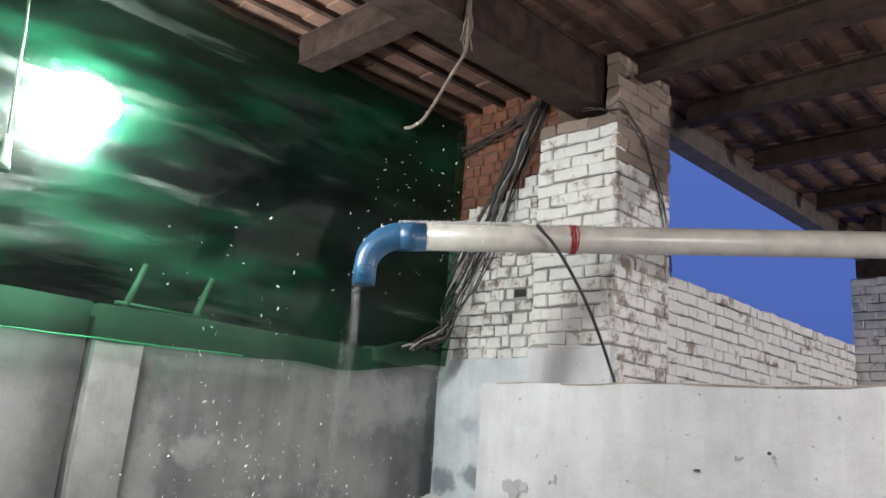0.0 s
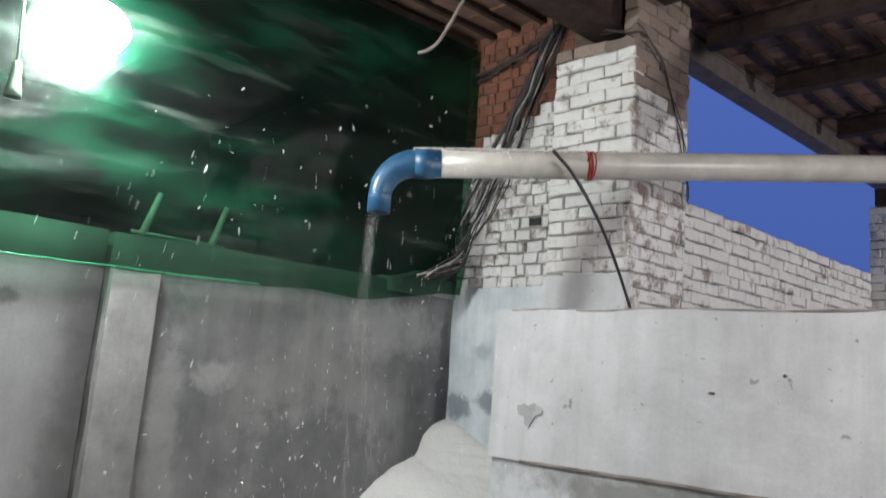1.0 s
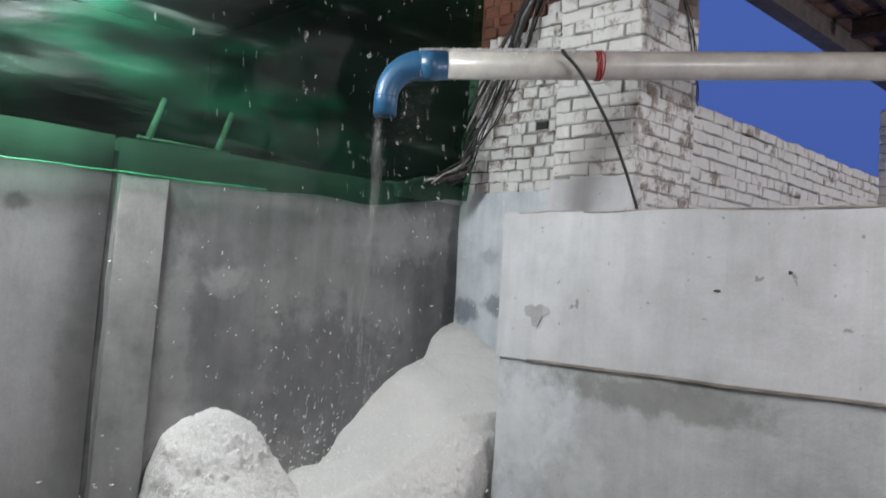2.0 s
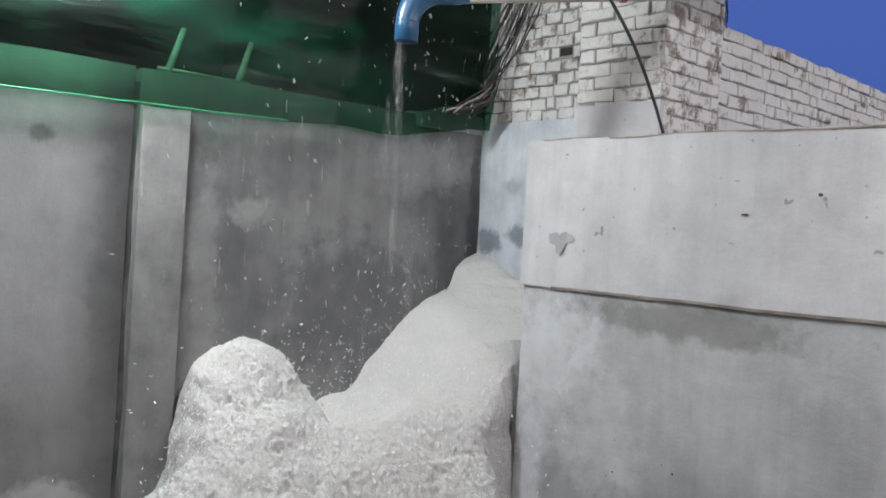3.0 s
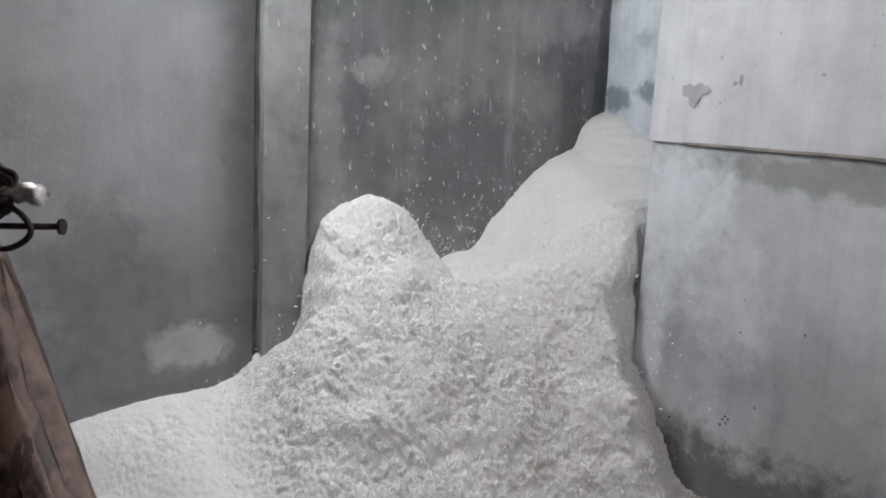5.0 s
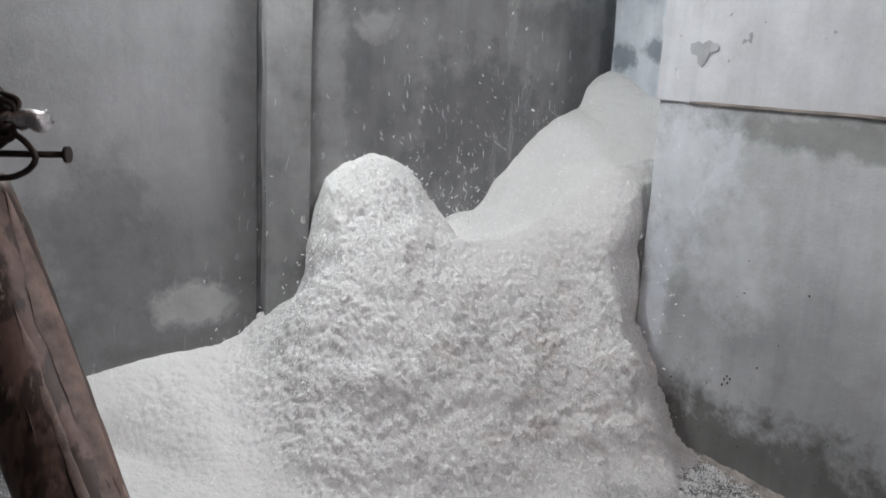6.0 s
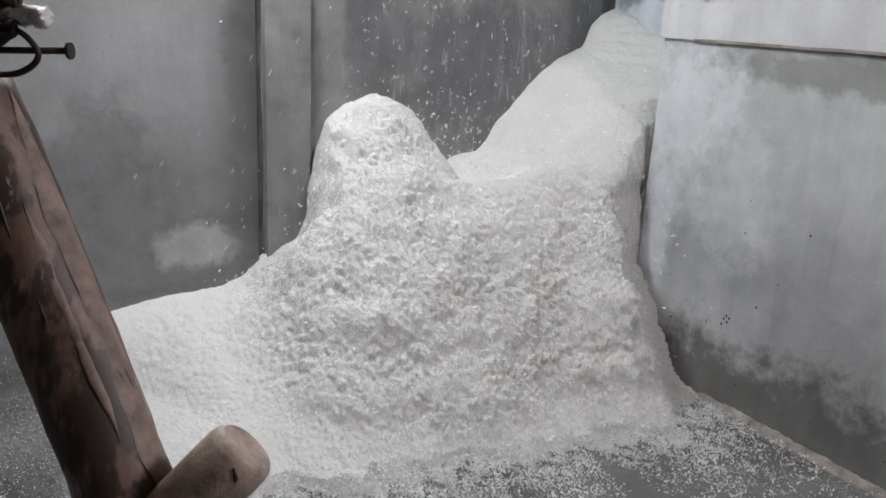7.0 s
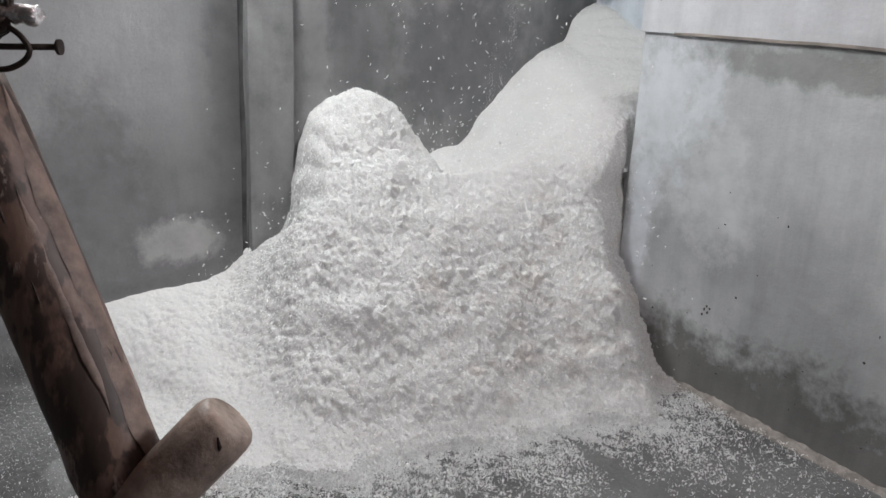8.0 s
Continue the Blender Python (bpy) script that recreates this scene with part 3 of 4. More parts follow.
def on_heap(n, rg):
    """Random places on the heap's skin and the normals there, even by area."""
    a, b, c = HP[1:, :-1] - HP[:-1, :-1], HP[:-1, 1:] - HP[:-1, :-1], HP[:-1, :-1]
    cr = np.cross(a, b)
    area = np.linalg.norm(cr, axis=-1)
    ok = (c[:, :, 2] > 0.001) & ~((c[:, :, 1] > -0.69) & (c[:, :, 0] > 1.04)) & (c[:, :, 0] > 0.004) & (c[:, :, 1] < -0.004)
    w = (area * ok).ravel()
    pick = rg.choice(len(w), n, p=w / w.sum())
    u, v = rg.uniform(0, 1, (n, 1)), rg.uniform(0, 1, (n, 1))
    nrm = (cr / np.maximum(area, 1e-9)[:, :, None]).reshape(-1, 3)[pick]
    return c.reshape(-1, 3)[pick] + a.reshape(-1, 3)[pick] * u + b.reshape(-1, 3)[pick] * v, nrm


def flake_sheet(name, x, y, z, size, tilt, seed, label, normals=None):
    """Many small bent flakes as one loose mesh."""
    rg = np.random.RandomState(seed)
    n = len(x)
    yaw, tip, turn = rg.uniform(0, math.tau, n), rg.normal(0, tilt, n), rg.normal(0, tilt, n)
    le, wi = size * rg.uniform(0.6, 1.7, n), size * rg.uniform(0.25, 0.7, n)
    fold = size * rg.uniform(-0.35, 0.35, n)
    loc = np.zeros((n, 6, 3))
    for k, (u, v) in enumerate(((-1, -1), (0, -1), (1, -1), (1, 1), (0, 1), (-1, 1))):
        loc[:, k, 0], loc[:, k, 1], loc[:, k, 2] = u * le / 2 * rg.uniform(0.8, 1.1, n), v * wi / 2 * rg.uniform(0.7, 1.1, n), (u == 0) * fold
    cy, sy, ct, st, cr, sr = np.cos(yaw), np.sin(yaw), np.cos(tip), np.sin(tip), np.cos(turn), np.sin(turn)
    a = loc.copy()
    a[:, :, 1], a[:, :, 2] = loc[:, :, 1] * cr[:, None] - loc[:, :, 2] * sr[:, None], loc[:, :, 1] * sr[:, None] + loc[:, :, 2] * cr[:, None]
    b = a.copy()
    b[:, :, 0], b[:, :, 2] = a[:, :, 0] * ct[:, None] + a[:, :, 2] * st[:, None], -a[:, :, 0] * st[:, None] + a[:, :, 2] * ct[:, None]
    c = b.copy()
    c[:, :, 0], c[:, :, 1] = b[:, :, 0] * cy[:, None] - b[:, :, 1] * sy[:, None], b[:, :, 0] * sy[:, None] + b[:, :, 1] * cy[:, None]
    if normals is not None:
        ref = np.where(np.abs(normals[:, 2:3]) > 0.95, np.array([[1.0, 0, 0]]), np.array([[0, 0, 1.0]]))
        t1 = np.cross(ref, normals)
        t1 /= np.linalg.norm(t1, axis=1, keepdims=True)
        t2 = np.cross(normals, t1)
        c = c[:, :, 0:1] * t1[:, None] + c[:, :, 1:2] * t2[:, None] + c[:, :, 2:3] * normals[:, None]
    c += np.stack([x, y, z], -1)[:, None, :]
    base = (np.arange(n) * 6)[:, None]
    faces = np.concatenate([base + np.array([[0, 1, 4, 5]]), base + np.array([[1, 2, 3, 4]])]).tolist()
    me = bpy.data.meshes.new(name)
    me.from_pydata(c.reshape(-1, 3).tolist(), [], faces)
    me.materials.append(M_FLAKE)
    return tagged(new(name, me), label, "flakes", kind="stuff")


def lie(h):
    """The skin's height where the heap thins out to nothing."""
    return np.maximum(h - 0.035 * np.clip(1 - h / 0.09, 0, 1), 0)


def surface_flakes():
    rg = np.random.RandomState(5)
    p, nrm = on_heap(170000, rg)
    k = crumble(p[:, 0], p[:, 1])
    ok = (rg.uniform(0, 1, len(p)) < np.clip(1.0 + (p[:, 1] + 3.22) * 2.2, 0.5, 1)) & (rg.uniform(0, 1, len(p)) < 0.35 + 0.65 * k)
    p, nrm, k = p[ok], nrm[ok], k[ok]
    p = p + nrm * rg.uniform(-0.001, 0.008, (len(p), 1)) * (0.2 + 0.8 * k[:, None])
    size = (0.0058 + 0.0052 * rg.uniform(0, 1, len(p)) ** 2.5) * (0.5 + 0.5 * k)
    flake_sheet("surface_flakes", p[:, 0], p[:, 1], p[:, 2], size, 0.80, 6, "loose white plastic flakes lying over the heap", nrm)
    n = 170000
    y = rg.uniform(-4.5, -0.70, n)
    d = rg.exponential(0.15, n) * (1.0 + 0.35 * np.sin(5.3 * y + 0.6) + 0.28 * np.sin(13.0 * y) + 0.2 * np.sin(29.0 * y)) * rg.choice((0.6, 1.0, 1.7), n) - 0.06
    d = d * (1.0 + 0.6 * np.clip((y + 1.25) / 0.5, 0, 1) + 1.8 * np.clip((-y - 2.7) / 0.7, 0, 1))
    gy, gx = np.linspace(-4.6, -0.70, 400), np.linspace(0.0, 2.4, 600)
    far = np.array([gx[np.where(heap_height(gx, v) > 0.026)[0].max(initial=0)] for v in gy])
    x = np.interp(y, gy, far) + d
    x = np.append(x, rg.uniform(0.0, 3.3, 2600))
    y = np.append(y, rg.uniform(-5.2, -0.72, 2600))
    x = np.append(x, rg.uniform(0.0, 1.7, 9000) ** 1.0)
    y = np.append(y, -3.2 - rg.exponential(0.55, 9000))
    tuft = np.sin(x * 23 + 2.5 * np.sin(y * 15)) * np.sin(y * 21 + 2.0 * np.sin(x * 12)) + 0.6 * np.sin(x * 51 + 3 * np.sin(y * 37))
    ok = (x > 0.01) & (heap_height(x, y) < 0.05) & (rg.uniform(-0.6, 1.5, len(x)) < 0.85 + tuft)
    x, y, m = x[ok], y[ok], int(ok.sum())
    flake_sheet("strewn_flakes", x, y, lie(heap_height(x, y)) + 0.003 + rg.uniform(0, 0.010, m), 0.0032 + 0.0120 * rg.uniform(0, 1, m) ** 3.0, 0.9, 8, "sparse white flakes strewn over the dark floor")


surface_flakes()


def dirt_strip():
    """Crumbled plaster and dust banked along the foot of the block."""
    xs, ts = np.arange(1.35, 3.75, 0.015), np.linspace(0, 1, 9)
    verts = []
    for x in xs:
        n1 = noise.noise(Vector((x * 3.1, 0.3, 0))) * 0.5 + noise.noise(Vector((x * 11.0, 2.3, 0))) * 0.35
        wide, high = 0.060 * (1 + n1), 0.024 * (1 + n1)
        for t in ts:
            y = -0.684 - wide * t
            verts.append((float(x), float(y), float(high * (1 - t) ** 1.4 - 0.002 + (1 - t) * 0.010 * noise.noise(Vector((x * 40, y * 40, 0))))))
    faces = [(i * 9 + k, i * 9 + k + 1, i * 9 + k + 10, i * 9 + k + 9) for i in range(len(xs) - 1) for k in range(8)]
    me = bpy.data.meshes.new("dust_bank")
    me.from_pydata(verts, [], faces)
    me.materials.append(M_DIRT)
    return tagged(new("dust_bank", me), "pale brown dust and plaster crumbs along the wall foot", "dust", kind="stuff")


M_DIRT = simple("brown_dust", (0.27, 0.245, 0.225), 0.9, vary=0.5, scale=14, bump=0.8, bump_scale=70)
dirt_strip()

# ---- stains and chips on the plaster ----
def blot(name, centre, u, v, normal, ru, rv, seed, material, parent, drip=0.0, label=""):
    """A thin flat stain with a ragged outline on a wall."""
    c, u, v, nrm = Vector(centre), Vector(u), Vector(v), Vector(normal)
    bm = bmesh.new()
    ring = []
    for k in range(30):
        a = k / 30 * math.tau
        r = 1 + 0.35 * noise.noise(Vector((math.cos(a) * 1.6, math.sin(a) * 1.6, seed))) + 0.15 * noise.noise(Vector((math.cos(a) * 5, math.sin(a) * 5, seed)))
        low = drip * max(0, -math.sin(a)) ** 8
        ring.append(bm.verts.new(c + u * ru * r * math.cos(a) + v * (rv * r * math.sin(a) - low)))
    f = bm.faces.new(ring)
    ext = bmesh.ops.extrude_face_region(bm, geom=[f])
    for g in ext["geom"]:
        if isinstance(g, bmesh.types.BMVert):
            g.co += nrm * 0.002
    bmesh.ops.recalc_face_normals(bm, faces=bm.faces[:])
    return part(name, bm, material, parent, label)


M_STAIN = plaster("grey_damp_stain", (0.43, 0.43, 0.44), (0.53, 0.53, 0.545), seed=6.0, patch=6)
M_SPECK = simple("dark_speck", (0.06, 0.055, 0.05), 0.8)
UP, AX, OUT = (0, 0, 1), (1, 0, 0), (0, -1, 0)
blot("stain", (1.262, -0.7035, 2.045), AX, UP, OUT, 0.042, 0.030, 3.0, M_STAIN, wall_e, 0.0, "heart-shaped damp stain")
blot("stain", (1.335, -0.7045, 2.048), AX, UP, OUT, 0.044, 0.030, 9.0, M_STAIN, wall_e, 0.0, "heart-shaped damp stain")
blot("stain", (1.300, -0.7055, 2.022), AX, UP, OUT, 0.042, 0.034, 6.0, M_STAIN, wall_e, 0.025, "heart-shaped damp stain")
blot("chip", (2.291, -0.704, 2.200), AX, UP, OUT, 0.017, 0.006, 1.0, M_SPECK, wall_e)
blot("chip", (2.600, -0.704, 2.290), AX, UP, OUT, 0.009, 0.007, 2.0, M_SPECK, wall_e)
blot("chip", (2.245, -0.704, 2.345), AX, UP, OUT, 0.012, 0.005, 4.0, M_STAIN, wall_e)
pk = random.Random(4)
for k in range(44):
    blot("chip", (1.2 + pk.random() * 2.0, -0.689, 0.14 + pk.random() ** 1.6 * 0.95), AX, UP, OUT, 0.002 + 0.006 * pk.random() ** 2, 0.002 + 0.005 * pk.random() ** 2, k, M_SPECK, wall_e)
for k, (dx, dz) in enumerate(((0, 0), (0.012, 0.02), (0.02, -0.012), (-0.01, -0.03), (0.03, 0.012))):
    blot("chip", (1.655 + dx, -0.690, 0.47 + dz), AX, UP, OUT, 0.005, 0.007, k, M_SPECK, wall_e)

mound = rough_box(-0.22, 0.03, -0.62, -0.02, 2.70, 2.80, cut=12, jag=0.035, seed=9)
for v in mound.verts:
    if v.co.z > 2.75:
        v.co.z += 0.05 * math.exp(-((v.co.y + 0.3) / 0.16) ** 2)
tagged(part("rubble_mound", mound, M_PILASTER, None, smooth=True), "lumpy cement rubble heaped on the wall top corner", "rubble", kind="stuff")

# ---- pipe and spout ----
P0, P1 = Vector((0.965, -1.201, 3.267)), Vector((2.686, 0.620, 3.435))
PD = (P1 - P0).normalized()
PR = 0.073
SIDE = Vector((-PD.x, -PD.y, 0)).normalized()


def spout_path(n=14):
    """Elbow centre line: along the pipe, round the bend, straight down."""
    rad = 0.185
    start = P0 - PD * 0.070
    pts = [P0 + PD * 0.05, start]
    for k in range(1, n + 1):
        a = k / n * math.pi / 2
        pts.append(start + SIDE * rad * math.sin(a) + Vector((0, 0, -1)) * rad * (1 - math.cos(a)))
    pts.append(pts[-1] + Vector((0, 0, -0.085)))
    return pts


OUTLET = spout_path()[-1]
pipe = thing("discharge_pipe", P0, "cream plastic pipe with a blue elbow spout, dusted with flakes", "pipe")


def local(bm, at):
    bmesh.ops.translate(bm, verts=bm.verts[:], vec=-Vector(at))
    return bm


part("pipe_run", local(ring_shell([P0 + PD * (k * 0.7 - 0.01) for k in range(9)], PR, PR - 0.006, 32), P0), M_PVC, pipe)
elbow = part("elbow", local(ring_shell(spout_path(), PR + 0.002, PR - 0.005, 32, (-PD.y, PD.x, 0), taper=lambda s: 1.0 - 0.25 * max(0, s - 0.15) / 0.85), P0), M_BLUE, pipe, "glossy blue elbow spout")
part("socket", local(ring_shell([P0 - PD * 0.085, P0 + PD * 0.012], PR + 0.005, PR + 0.0025, 32), P0), M_BLUE, pipe, "blue socket collar")
part("lip", local(ring_shell([OUTLET + Vector((0, 0, 0.095)), OUTLET + Vector((0, 0, 0.088)), OUTLET - Vector((0, 0, 0.002))], PR * 0.75 + 0.005, PR * 0.75 - 0.003, 32, (1, 0, 0)), P0), M_BLUE, pipe, "blue lip of the spout")
TIE = P0 + PD * 0.80


def tie_coil():
    pts = []
    a = PD.cross(Vector((0, 0, 1))).normalized()
    b = a.cross(PD)
    for k in range(72):
        t = k / 13 * math.tau
        pts.append(TIE + PD * (k / 72 * 0.04 + 0.008 * math.sin(k * 0.7)) + (a * math.cos(t) + b * math.sin(t)) * (PR + 0.004))
    return pts


part("wire_tie", local(tube(tie_coil(), 0.0034, 6), P0), M_RED, pipe, "red wire wound round the pipe")


def dust_cap():
    rg = np.random.RandomState(2)
    n = 3500
    t = rg.uniform(-0.10, 0.95, n) ** 1.0
    s = rg.normal(0, 0.022, n)
    p = np.array(P0)[None] + np.array(PD)[None] * t[:, None] + np.array(PD.cross(Vector((0, 0, 1))).normalized())[None] * s[:, None]
    top = np.sqrt(np.maximum((PR + 0.002) ** 2 - s ** 2, 0)) + rg.uniform(0.0, 0.013, n) * np.exp(-(s / 0.02) ** 2) * (t < 0.55)
    return p[:, 0], p[:, 1], p[:, 2] + top


flake_sheet("pipe_flakes", *dust_cap(), 0.012, 0.4, 9, "white flakes settled along the top of the pipe")

# ---- green sheet ----
def green_sheet():
    bm = bmesh.new()
    ny, nz = 150, 44
    rows = []
    for j in range(ny + 1):
        y = -7.5 + 7.49 * j / ny
        low = 2.585 + 0.03 * np.clip((y + 2.4) / 1.0, 0, 1) + 0.12 * np.clip((y + 1.0) / 0.8, 0, 1) ** 2 + 0.008 * math.sin(y * 9)
        col = []
        for i in range(nz + 1):
            s = i / nz
            z = low + (4.50 - low) * s
            p = Vector((0.2, y * 1.1, z * 2.6 - y * 0.55))
            belly = 0.05 + 0.10 * min(1, -y / 0.8) * math.sin(s * math.pi) * (0.6 + 0.4 * noise.noise(Vector((1, y * 0.8, z))))
            fold = noise.noise(p) * 0.055 + noise.noise(p * 2.7) * 0.022 + noise.noise(p * 7) * 0.006
            col.append(bm.verts.new((0.055 + (belly + fold * min(1, 0.2 - y)) * min(1, s * 5 + 0.12), y, z)))
        rows.append(col)
    for a, b in zip(rows, rows[1:]):
        for i in range(nz):
            bm.faces.new((a[i], b[i], b[i + 1], a[i + 1])).smooth = True
    return bm


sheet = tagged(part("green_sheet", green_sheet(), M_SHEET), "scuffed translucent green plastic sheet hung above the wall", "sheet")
hem = bend([(0.066, -7.4, 2.585), (0.066, -5, 2.59), (0.066, -3.0, 2.585), (0.066, -2.4, 2.59), (0.068, -1.6, 2.61)], 10, 0.006)
part("hem", tube(hem, 0.0045, 6), simple("bright_green_hem", (0.05, 0.34, 0.16), 0.3), sheet, "bright green folded hem")

# railing stubs on the wall's top, behind the sheet
rail = thing("railing", (-0.12, -2.2, WALL_TOP), "short tilted metal posts joined by a rod on the wall top", "railing")
for y in (-2.22, -1.825):
    part("post", local(tube([(-0.13, y, 2.76), (-0.13, y + 0.045, 2.90), (-0.13, y + 0.085, 3.03)], 0.019, 10, taper=lambda s: 1.15 - 0.35 * s), rail.location), M_POST, rail)
part("rod", local(tube([(-0.12, -2.27, 2.805), (-0.12, -1.74, 2.80)], 0.010, 8), rail.location), M_POST, rail)

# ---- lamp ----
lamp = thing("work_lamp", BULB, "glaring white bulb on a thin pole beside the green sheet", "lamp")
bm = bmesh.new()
# globe swollen and flattened so its shape takes in the lamp's glare
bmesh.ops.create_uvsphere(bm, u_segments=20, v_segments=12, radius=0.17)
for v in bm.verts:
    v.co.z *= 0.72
part("bulb", bm, m_glow, lamp, "lit white bulb swollen to the size of its glare", smooth=True)
part("lamp_cap", tube([(0, 0, 0.06), (0, 0, 0.10), (0, 0, 0.125)], 0.028, 12), M_WHITE, lamp)
part("lamp_arm", tube([(0, 0, 0.08), (-0.03, -0.14, 0.10), (-0.08, -0.27, 0.11)], 0.006, 8), M_WHITE, lamp)
pull = thing("hanging_rod", (0.25, -3.03, 3.3), "thin pale green rod with a cup hung beside the sheet", "rod")
part("rod", tube([(-0.05, -0.035, 1.27), (0, 0, 0.55), (0.0, 0.02, 0.06)], 0.007, 8), M_ROD, pull)
part("cup", tube([(0, 0.02, 0.09), (0, 0.02, 0.04), (0, 0.02, -0.02), (0, 0.02, -0.03), (0, 0.02, -0.07)], 0.03, 14, taper=lambda s: 0.6 + 0.6 * s), M_ROD, pull)
# unlit bulb and cord added for each unseen lamp, hung clear of its light
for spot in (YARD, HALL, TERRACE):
    unseen_lamp = thing("ceiling_bulb", spot, "bare white bulb added under the roof for an unseen lamp", "lamp")
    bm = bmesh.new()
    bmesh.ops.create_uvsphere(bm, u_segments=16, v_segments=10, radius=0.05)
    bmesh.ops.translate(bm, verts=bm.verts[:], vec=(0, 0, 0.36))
    part("bulb", bm, M_WHITE, unseen_lamp, "white bulb", smooth=True)
    part("lamp_cord", tube([(0, 0, 0.40), (0, 0, ROOF - spot[2])], 0.006, 6), M_CABLE, unseen_lamp)

# ---- cables and rope ----
cable = thing("black_cable", (1.5, -0.6, 3.3), "thick black cable slung over the pipe down to the block", "cable")
part("cable_run", local(tube(bend([(1.42, -0.70, 3.33), (1.458, -0.795, 3.352), (1.492, -0.848, 3.335), (1.54, -0.752, 3.24), (1.60, -0.60, 3.025), (1.63, -0.47, 2.815), (1.65, -0.38, 2.64), (1.665, -0.345, 2.572), (1.75, -0.32, 2.568)], 8), 0.0085, 10), cable.location), M_CABLE, cable)
bundle = thing("cable_bundle", (0.5, -0.05, 3.7), "tangled bundle of dusty cables tacked down the brick wall", "cables")
rnd = random.Random(7)
for k in range(15):
    j = lambda s: rnd.uniform(-s, s)
    sp = k / 14 - 0.5
    
    pts = [(0.90 + j(0.05), -0.05 + j(0.02), ROOF - 0.05), (0.79 + sp * 0.14, -0.045 + j(0.02), 4.43), (0.64 + sp * 0.16 + j(0.03), -0.05 + j(0.02), 4.09), (0.47 + sp * 0.20 + j(0.03), -0.055 + j(0.02), 3.74),
           (0.28 + sp * 0.34 + j(0.04), -0.06 + j(0.02), 3.42 + j(0.04)), (0.16 + sp * 0.30 + j(0.04), -0.10 + j(0.02), 3.13 + j(0.05)), (0.13 + abs(sp) * 0.2 + abs(j(0.05)), -0.15 - abs(sp) * 0.12, 2.97 + j(0.07)), (0.10 + abs(j(0.07)), -0.22 - 0.28 * rnd.random(), 2.79 + abs(j(0.03)))]
    part("cable", local(tube(bend(pts, 6, 0.02, k), rnd.choice((0.005, 0.007, 0.010)), 6), bundle.location), rnd.choice((M_CABLE, M_CABLE, M_CABLE, M_CABLE, M_CABLE_DUSTY, M_CABLE_PALE)), bundle)
for k in range(6):
    z = 4.36 + k * 0.012
    part("cable", local(tube(bend([(0.06, -0.03 - 0.006 * k, z - 0.12), (0.4, -0.04, z - 0.05), (0.8, -0.05 - 0.01 * k, z + 0.06), (0.94, -0.24, z - 0.02)], 6, 0.02, k), 0.0045, 6), bundle.location), M_CABLE_DUSTY if k % 2 else M_CABLE, bundle)
pillar_cable = thing("thin_cable", (1.55, 0.0, 4.2), "thin dark cables draped over the pillar's dusty side", "cables")
for k in range(3):
    d = 0.05 * k
    part("cable", local(tube(bend([(1.30, -0.235, 4.24 + d * 0.4), (1.48, -0.235, 4.22 - d * 0.3), (1.545, -0.20 + d, 4.25 - d), (1.545, 0.02 + d, 4.12 - d), (1.545, 0.22 + d * 0.6, 3.88 - 2 * d), (1.545, 0.36, 3.62 - 2 * d), (1.545, 0.395, 3.40 - d)], 7, 0.015, k), 0.003 + 0.001 * (k == 1), 6), pillar_cable.location), M_CABLE_DUSTY if k == 1 else M_CABLE, pillar_cable)
rope = thing("hanging_rope", (1.44, -1.40, ROOF - 0.33), "frayed grey rope end hanging from the girder", "rope")
part("rope_end", local(tube(bend([(1.44, -1.40, ROOF - 0.03), (1.437, -1.41, 4.396), (1.441, -1.41, 4.234), (1.425, -1.41, 4.10), (1.31, -1.41, 3.965), (1.183, -1.41, 3.82), (1.10, -1.41, 3.79), (1.016, -1.40, 3.796)], 8, 0.006), 0.009, 8, taper=lambda s: 1.0 if s > 0.1 else 0.8), rope.location), M_ROPE, rope)
for k in range(14):
    w = lambda a: rnd.uniform(-a, a)
    part("strand", local(tube(bend([(1.44 + w(.006), -1.41, ROOF - 0.10), (1.438 + w(.014), -1.41 + w(.01), 4.36), (1.442 + w(.022), -1.41 + w(.015), 4.24), (1.43 + w(.03), -1.41 + w(.02), 4.10 + 0.09 * rnd.random())], 5, 0.012, k), 0.0045, 5), rope.location), M_ROPE, rope)

# ---- bamboo frame close to the viewer ----
A, B = Vector((3.4965, -3.903, 1.930)), Vector((3.5855, -3.869, 1.769))
PA = (A - B).normalized()
foot = B - PA * (B.z / PA.z)
pole = thing("bamboo_pole", foot, "weathered brown bamboo pole with a short peg, bolt and wire", "pole")


def pole_mesh():
    pts = []
    n = 60
    top = A + PA * 0.004
    for k in range(n + 1):
        pts.append(foot.lerp(top, k / n))
    pts = [q for q in pts if q.z < 1.4] + [foot.lerp(top, 0.7 + 0.3 * k / 60) for k in range(61) if foot.lerp(top, 0.7 + 0.3 * k / 60).z >= 1.4]
    bm = tube(pts, 0.0215, 28)
    for v in bm.verts:
        v.co += noise.noise_vector(v.co * 22) * 0.0016 + noise.noise_vector(v.co * 70) * 0.0009
    return local(bm, foot)


part("pole_shaft", pole_mesh(), M_WOOD, pole)


